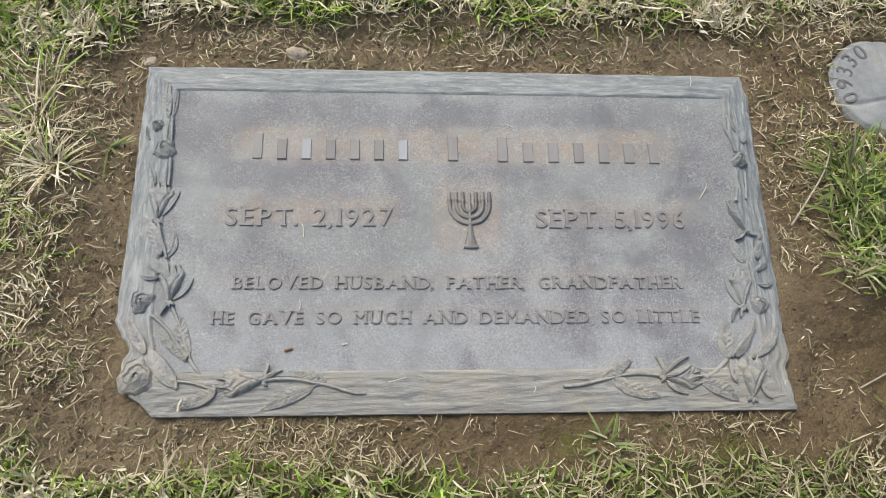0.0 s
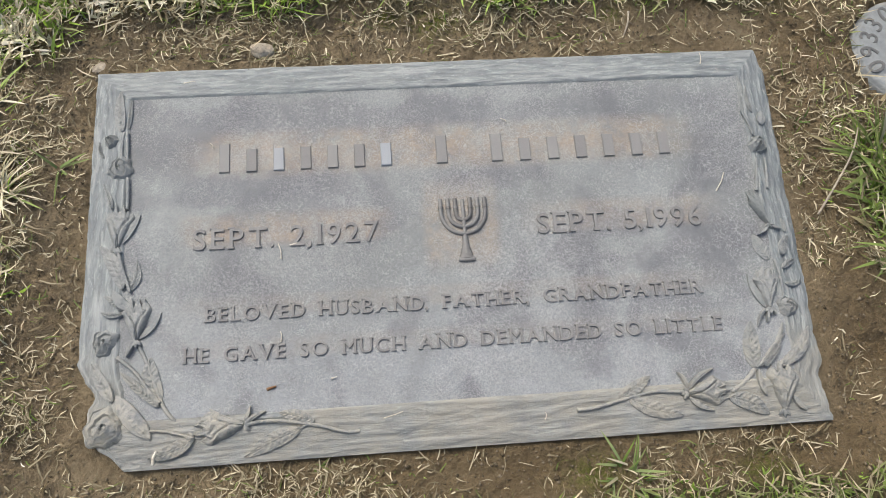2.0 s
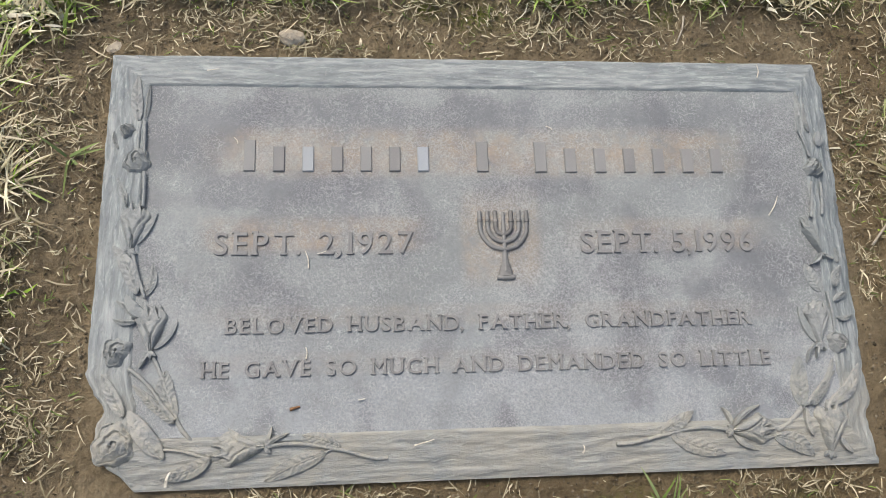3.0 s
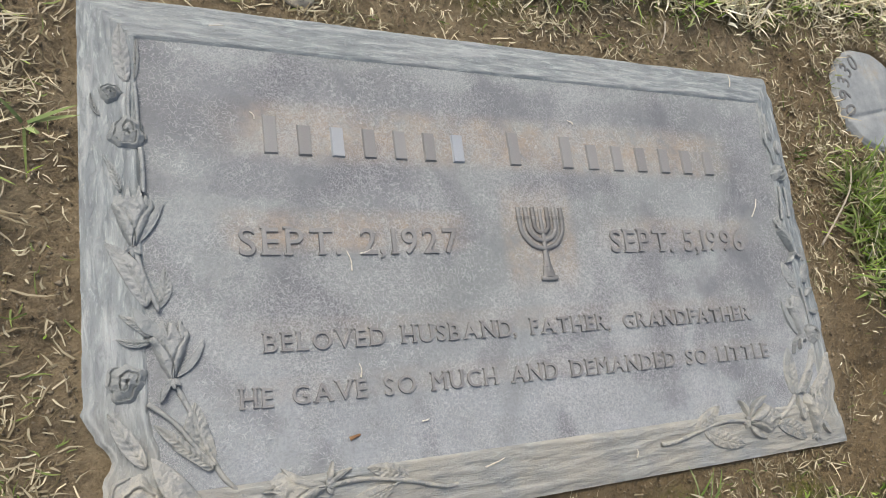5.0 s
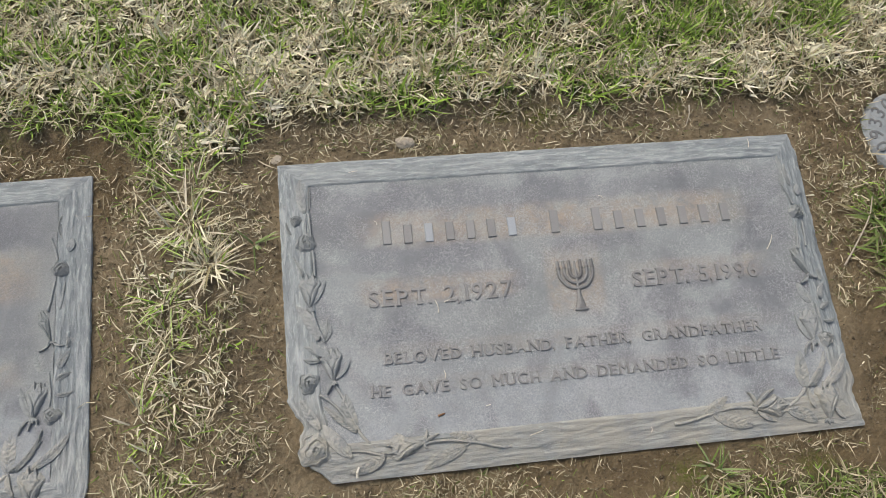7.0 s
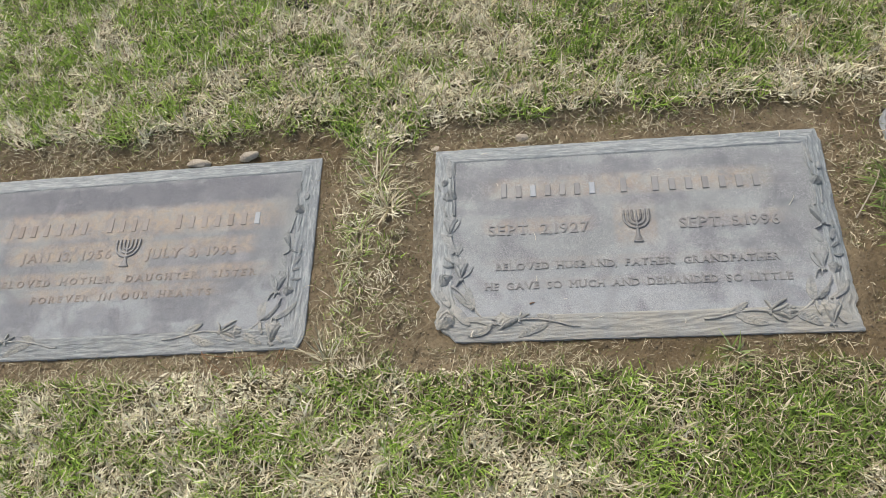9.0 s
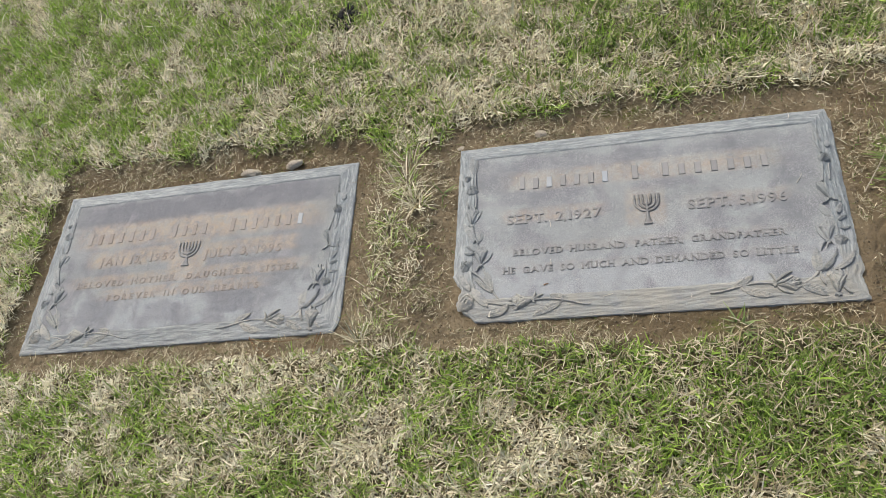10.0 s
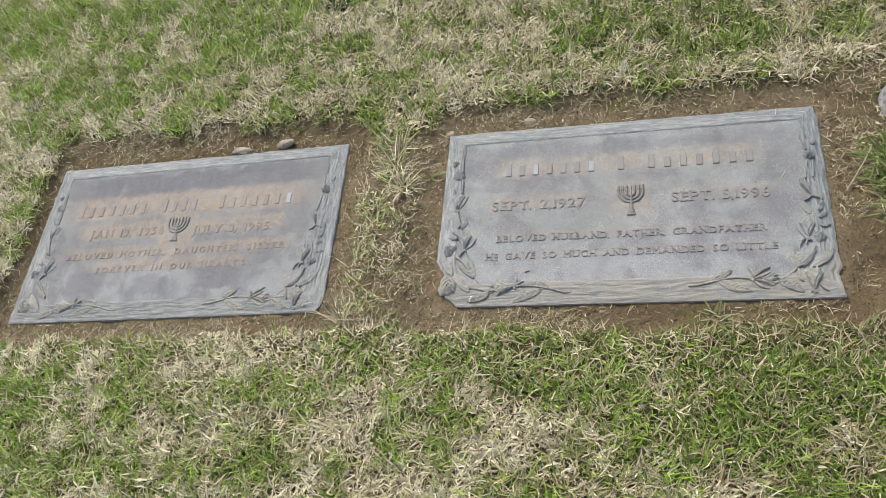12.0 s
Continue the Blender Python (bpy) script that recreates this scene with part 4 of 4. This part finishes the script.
def lawn():
    x, y, rng = scatter(430000, (-1.75, -0.8), (0.85, 0.72), 11)
    cov = lawn_cover(x, y)
    _, ina = off_plate(MAIN, x, y, 1, 1, 1, 1)
    _, inb = off_plate(SIDE, x, y, 1, 1, 1, 1)
    stray = 0.03 * (np.minimum(ina, inb) > 0.012) * (np.hypot(x - DISC[0], y - DISC[1]) > DISC[2] + 0.01)
    keep = rng.uniform(0, 1, len(x)) < stray + cov * (0.35 + 0.65 * step_up(cloudy(x * 60, y * 60, 44, 2), 0.36, 0.58))
    x, y, cov = x[keep], y[keep], cov[keep]
    n = len(x)
    green = greenness(x, y)
    isdry = rng.uniform(0, 1, n) > green
    dry = np.where(isdry, rng.uniform(0.75, 1, n), rng.uniform(0, 0.3, n) ** 1.5)
    length = np.clip(rng.lognormal(-3.86, 0.38, n), 0.008, 0.055) * np.where(isdry, 0.85, 1.05) * (0.45 + 0.55 * cov) * (1 - 0.4 * darker(x, y)) * (1 - 0.35 * np.exp(-((y + 0.40) / 0.04) ** 2))
    lean = np.where(isdry, rng.uniform(0.35, 1.5, n), rng.uniform(0.1, 1.2, n))
    clump = cloudy(x * 30, y * 30, 91, 2)
    az = rng.uniform(0, 2 * np.pi, n) * 0.75 + clump * 9
    bend = rng.uniform(-0.5, 1.3, n)
    width = rng.uniform(0.0013, 0.0030, n) * np.where(rng.uniform(0, 1, n) < 0.12, 1.6, 1.0) * (0.4 + 0.6 * cov)
    z = ground_height(x, y) - 0.002 + np.where(isdry, rng.uniform(0, 0.008, n), 0)
    u = 2 * rng.uniform(0, 1, n) - 1
    # tone falls along the lower edge and lower right, and rises towards -x
    tone = 0.5 + 0.5 * np.sign(u) * np.abs(u) ** 0.55 + 1.0 * (cloudy(x * 42, y * 42, 93, 2) - 0.5) + 0.06 - 0.4 * darker(x, y)
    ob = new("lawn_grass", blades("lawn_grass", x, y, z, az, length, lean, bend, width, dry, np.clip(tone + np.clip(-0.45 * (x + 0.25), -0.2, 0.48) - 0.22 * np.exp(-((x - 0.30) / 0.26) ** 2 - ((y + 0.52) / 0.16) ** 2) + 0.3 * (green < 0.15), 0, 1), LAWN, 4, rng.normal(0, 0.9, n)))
    tagged(ob, "short dormant lawn of mixed green and straw-coloured blades", "grass", kind="stuff")


def outer_lawn():
    """The lawn goes on beyond the markers, ever sparser."""
    rng = np.random.default_rng(15)
    count = 300000
    x, y = rng.normal(-0.45, 1.25, count), rng.normal(-0.04, 1.0, count)
    keep = (x < -1.74) | (x > 0.84) | (y < -0.79) | (y > 0.71)
    x, y = x[keep], y[keep]
    n = len(x)
    isdry = rng.uniform(0, 1, n) > greenness(x, y)
    ob = new("outer_lawn_grass", blades("outer_lawn_grass", x, y, ground_height(x, y) - 0.002, rng.uniform(0, 6.283, n), rng.uniform(0.015, 0.045, n), rng.uniform(0.2, 1.4, n),
                                        rng.uniform(0, 1, n), rng.uniform(0.002, 0.005, n), np.where(isdry, 0.9, 0.1), np.clip(rng.uniform(0, 1, n) + np.clip(-0.3 * (x + 0.25), -0.2, 0.3), 0, 1), LAWN, 3, rng.normal(0, 0.8, n)))
    tagged(ob, "lawn of mixed green and straw-coloured blades further off", "grass", kind="stuff")


def thatch():
    x, y, rng = scatter(110000, (-1.75, -0.8), (0.85, 0.72), 12)
    cov = np.clip(lawn_cover(x, y) * 1.1, 0, 1)
    keep = rng.uniform(0, 1, len(x)) < cov
    x, y = x[keep], y[keep]
    n = len(x)
    ob = new("dry_thatch", blades("dry_thatch", x, y, ground_height(x, y) + rng.uniform(0.001, 0.014, n), rng.uniform(0, 6.283, n), rng.uniform(0.01, 0.034, n),
                                  rng.uniform(1.25, 1.65, n), rng.uniform(-0.3, 0.3, n), rng.uniform(0.001, 0.0022, n),
                                  np.where(rng.uniform(0, 1, n) < greenness(x, y) * 0.35, 0.3, 1.0), rng.uniform(0, 1, n) ** 1.2, STRAW, 3, rng.normal(0, 1.0, n)))
    tagged(ob, "matted dead straw between the living grass blades", "thatch", kind="stuff")


def litter():
    """Loose clippings on the bare soil."""
    x, y, rng = scatter(210000, (-1.3, -0.5), (0.7, 0.2), 13)
    cov = lawn_cover(x, y)
    _, ina = off_plate(MAIN, x, y, 0.05, 0.05, 0.05, 0.05)
    _, inb = off_plate(SIDE, x, y, 0.05, 0.05, 0.05, 0.05)
    open_soil = (np.minimum(ina, inb) > 0.004) & (cov < 0.6) & (np.hypot(x - DISC[0], y - DISC[1]) > DISC[2] + 0.004)
    keep = open_soil & (rng.uniform(0, 1, len(x)) < 0.14 - 0.02 * (x > 0.31) + 0.6 * step_up(cloudy(x * 20, y * 20, 33), 0.45, 0.7) + 0.4 * cov - 0.45 * np.exp(-((x - 0.40) / 0.09) ** 2 - ((y + 0.30) / 0.08) ** 2) - 0.3 * darker(x, y))
    x, y = x[keep], y[keep]
    n = len(x)
    ob = new("straw_litter", blades("straw_litter", x, y, ground_height(x, y) + 0.0015, rng.uniform(0, 6.283, n), np.clip(rng.lognormal(-4.55, 0.5, n), 0.003, 0.028),
                                    rng.uniform(1.3, 1.62, n), rng.uniform(-0.3, 0.3, n), rng.uniform(0.0006, 0.0015, n),
                                    np.where(rng.uniform(0, 1, n) < 0.08, 0.1, 1.0), rng.uniform(0, 1, n) ** 1.5, STRAW, 4, rng.normal(0, 1.4, n)))
    tagged(ob, "dry grass clippings strewn on the bare soil", "straw", kind="stuff")


def crumbs():
    """Loose crumbs of earth on the bare soil."""
    x, y, rng = scatter(90000, (-1.3, -0.5), (0.7, 0.2), 14)
    _, ina = off_plate(MAIN, x, y, 0.05, 0.05, 0.05, 0.05)
    _, inb = off_plate(SIDE, x, y, 0.05, 0.05, 0.05, 0.05)
    keep = (np.minimum(ina, inb) > 0.003) & (lawn_cover(x, y) < 0.5) & (np.hypot(x - DISC[0], y - DISC[1]) > DISC[2] + 0.003)
    x, y = x[keep], y[keep]
    n = len(x)
    size = np.clip(rng.lognormal(-7.15, 0.5, n), 0.0004, 0.0021)
    corner = np.array([(1, 0, 0), (-1, 0, 0), (0, 1, 0), (0, -1, 0), (0, 0, 1), (0, 0, -1)], float)
    turned = corner[None] * rng.uniform(0.6, 1.25, (n, 6, 1)) + rng.normal(0, 0.25, (n, 6, 3))
    verts = turned * size[:, None, None] * np.array([1, 1, 0.75]) + np.stack([x, y, ground_height(x, y) + size * 0.25], 1)[:, None]
    tri = np.array([(0, 2, 4), (2, 1, 4), (1, 3, 4), (3, 0, 4), (2, 0, 5), (1, 2, 5), (3, 1, 5), (0, 3, 5)])
    faces = (np.arange(n)[:, None, None] * 6 + tri[None]).reshape(-1, 3)
    zero = np.zeros(n * 6)
    ob = new("soil_crumbs", mesh_arrays("soil_crumbs", verts.reshape(-1, 3), faces, CRUMB, (("wet_dark", zero), ("moss", zero), ("cover", zero))))
    tagged(ob, "loose brown crumbs of earth on bare soil", "soil", kind="stuff")


def tuft(x, y, count, spread, length, dryness, seed, label, wide=0.0032, name="grass_tuft", material=None):
    rng = np.random.default_rng(seed)
    a, r = rng.uniform(0, 6.283, count), spread * np.sqrt(rng.uniform(0, 1, count))
    bx, by = r * np.cos(a), r * np.sin(a)
    z = np.full(count, -0.003) + rng.uniform(0, 0.006, count)
    out = a + rng.normal(0, 0.7, count)
    me = blades(name, bx, by, z, out, length * rng.uniform(0.5, 1.15, count), rng.uniform(0.25, 1.35, count), rng.uniform(0.1, 0.8, count), wide * rng.uniform(0.55, 1.1, count),
                np.where(rng.uniform(0, 1, count) < dryness, rng.uniform(0.8, 1, count), rng.uniform(0, 0.25, count)), rng.uniform(0, 1, count), material or TUFT, 6)
    ob = new(name, me)
    ob.location = (x, y, float(ground_height(np.array([x]), np.array([y]))[0]))
    return tagged(ob, label, "grass tuft", "grass tufts beside the markers")


def needle(points, radius, material, label, name="pine_needle"):
    ob = new(name, from_bm(name, tube(points, radius, 1.0, 6, 0.5, 0.1), material))
    return tagged(ob, label, "twig", "loose twigs and needles")


lawn()
outer_lawn()
thatch()
litter()
crumbs()
GREEN_TUFT, PALE_TUFT = "broad-bladed green grass tuft rooted in bare soil", "pale bleached grass tuft between the two markers"
for i, (tx, ty, c, sp, ln, dr) in enumerate(((0.397, -0.118, 60, 0.026, 0.052, 0.12), (0.415, -0.150, 70, 0.03, 0.055, 0.12), (0.445, -0.128, 50, 0.026, 0.05, 0.1), (0.388, -0.197, 36, 0.022, 0.042, 0.45), (0.43, -0.195, 60, 0.03, 0.05, 0.2))):
    tuft(tx, ty, c, sp, ln, dr, 50 + i, GREEN_TUFT, 0.0040)
for i, (tx, ty, c, sp, ln, dr) in enumerate(((-0.386, -0.108, 90, 0.014, 0.038, 0.95), (-0.402, -0.062, 60, 0.022, 0.042, 0.75), (-0.408, -0.023, 55, 0.022, 0.045, 0.35), (-0.436, 0.012, 30, 0.018, 0.042, 0.4),
                                              (-0.428, -0.145, 26, 0.010, 0.045, 0.3), (-0.430, -0.190, 34, 0.020, 0.036, 0.7), (-0.451, -0.262, 22, 0.014, 0.036, 0.5), (-0.420, -0.250, 22, 0.02, 0.028, 0.85), (-0.43, -0.31, 26, 0.022, 0.03, 0.8))):
    tuft(tx, ty, c, sp, ln, dr, 70 + i, PALE_TUFT, 0.0022, material=LAWN)
tuft(-0.462, -0.372, 26, 0.008, 0.06, 1.0, 91, "dead bleached grass tuft torn loose on soil", 0.003)
tuft(-0.338, -0.085, 7, 0.003, 0.035, 0.1, 92, "small yellow-green grass sprout on bare soil", 0.0035)
tuft(0.335, -0.07, 9, 0.006, 0.03, 0.3, 93, "small green grass sprout beside the marker", 0.0028)
tuft(0.125, -0.378, 24, 0.015, 0.03, 0.1, 94, "fresh green grass sprout at the lawn edge", 0.0028)

for i, (p, label) in enumerate((
        ([(0.188, 0.052, 0.012), (0.186, 0.040, 0.011), (0.180, 0.026, 0.007)], "short pale straw stalk on soil"),
        ([(-0.66, -0.352, 0.022), (-0.645, -0.375, 0.016), (-0.61, -0.392, 0.012)], "red-brown pine needle lying over the marker's edge"),
        ([(-0.655, -0.360, 0.022), (-0.62, -0.385, 0.014), (-0.575, -0.395, 0.012)], "red-brown pine needle on soil"),
        ([(-0.66, -0.356, 0.022), (-0.61, -0.363, 0.021), (-0.56, -0.360, 0.021)], "tan pine needle along the marker's edge"),
        ([(-0.535, -0.352, 0.022), (-0.545, -0.372, 0.012), (-0.562, -0.393, 0.010)], "red-brown pine needle leaning on the marker"),
        ([(-0.528, -0.350, 0.022), (-0.540, -0.372, 0.012), (-0.548, -0.398, 0.010)], "red-brown pine needle leaning on the marker"),
        ([(0.345, -0.335, 0.006), (0.375, -0.322, 0.008), (0.42, -0.30, 0.008)], "dry straw stalk on dark soil"),
        ([(0.33, -0.165, 0.012), (0.36, -0.12, 0.03), (0.375, -0.09, 0.03)], "long dry stalk leaning over the tuft"))):
    needle(p, 0.0012 if i in (0, 6, 7) else 0.0008, PEBBLE if i in (0, 6, 7) else NEEDLE, label, "straw_stalk" if i in (0, 6, 7) else "pine_needle")

# slivers of straw lying on the main marker's face
BLEACHED = stone_material("bleached_straw", (0.62, 0.57, 0.46), (0.82, 0.79, 0.70))
for sx, sy, z, turn, ln in ((-0.147, -0.174, FIELD, 100, 0.014), (-0.135, -0.168, FIELD, 20, 0.008), (-0.147, -0.247, FIELD, 92, 0.009), (0.243, -0.131, FIELD, 60, 0.020), (0.246, -0.006, TOP - 0.002, 85, 0.012),
                            (-0.205, -0.0735, FIELD, 120, 0.006), (-0.105, -0.283, FIELD, 10, 0.005), (0.054, -0.061, FIELD, 150, 0.006), (-0.225, -0.012, TOP, 8, 0.010), (-0.059, -0.316, TOP, 15, 0.016), (0.062, -0.325, TOP - 0.002, 80, 0.006)):
    c, s = math.cos(radians(turn)) * ln / 2, math.sin(radians(turn)) * ln / 2
    needle([(sx - c, sy - s, z + 0.001), (sx + 0.001, sy, z + 0.0016), (sx + c, sy + s, z + 0.0012)], 0.0006, BLEACHED, "sliver of pale straw lying on the bronze", "straw_sliver")
needle([(-0.2445, -0.341, TOP), (-0.244, -0.336, TOP + 0.0016), (-0.242, -0.331, TOP + 0.0012)], 0.0017, BLEACHED, "short bleached straw end lying on the bronze corner", "straw_end")
needle([(-0.158, -0.289, FIELD + 0.0008), (-0.155, -0.288, FIELD + 0.0016), (-0.151, -0.287, FIELD + 0.0008)], 0.0014, NEEDLE, "tiny brown leaf scrap lying on the bronze", "leaf_scrap")
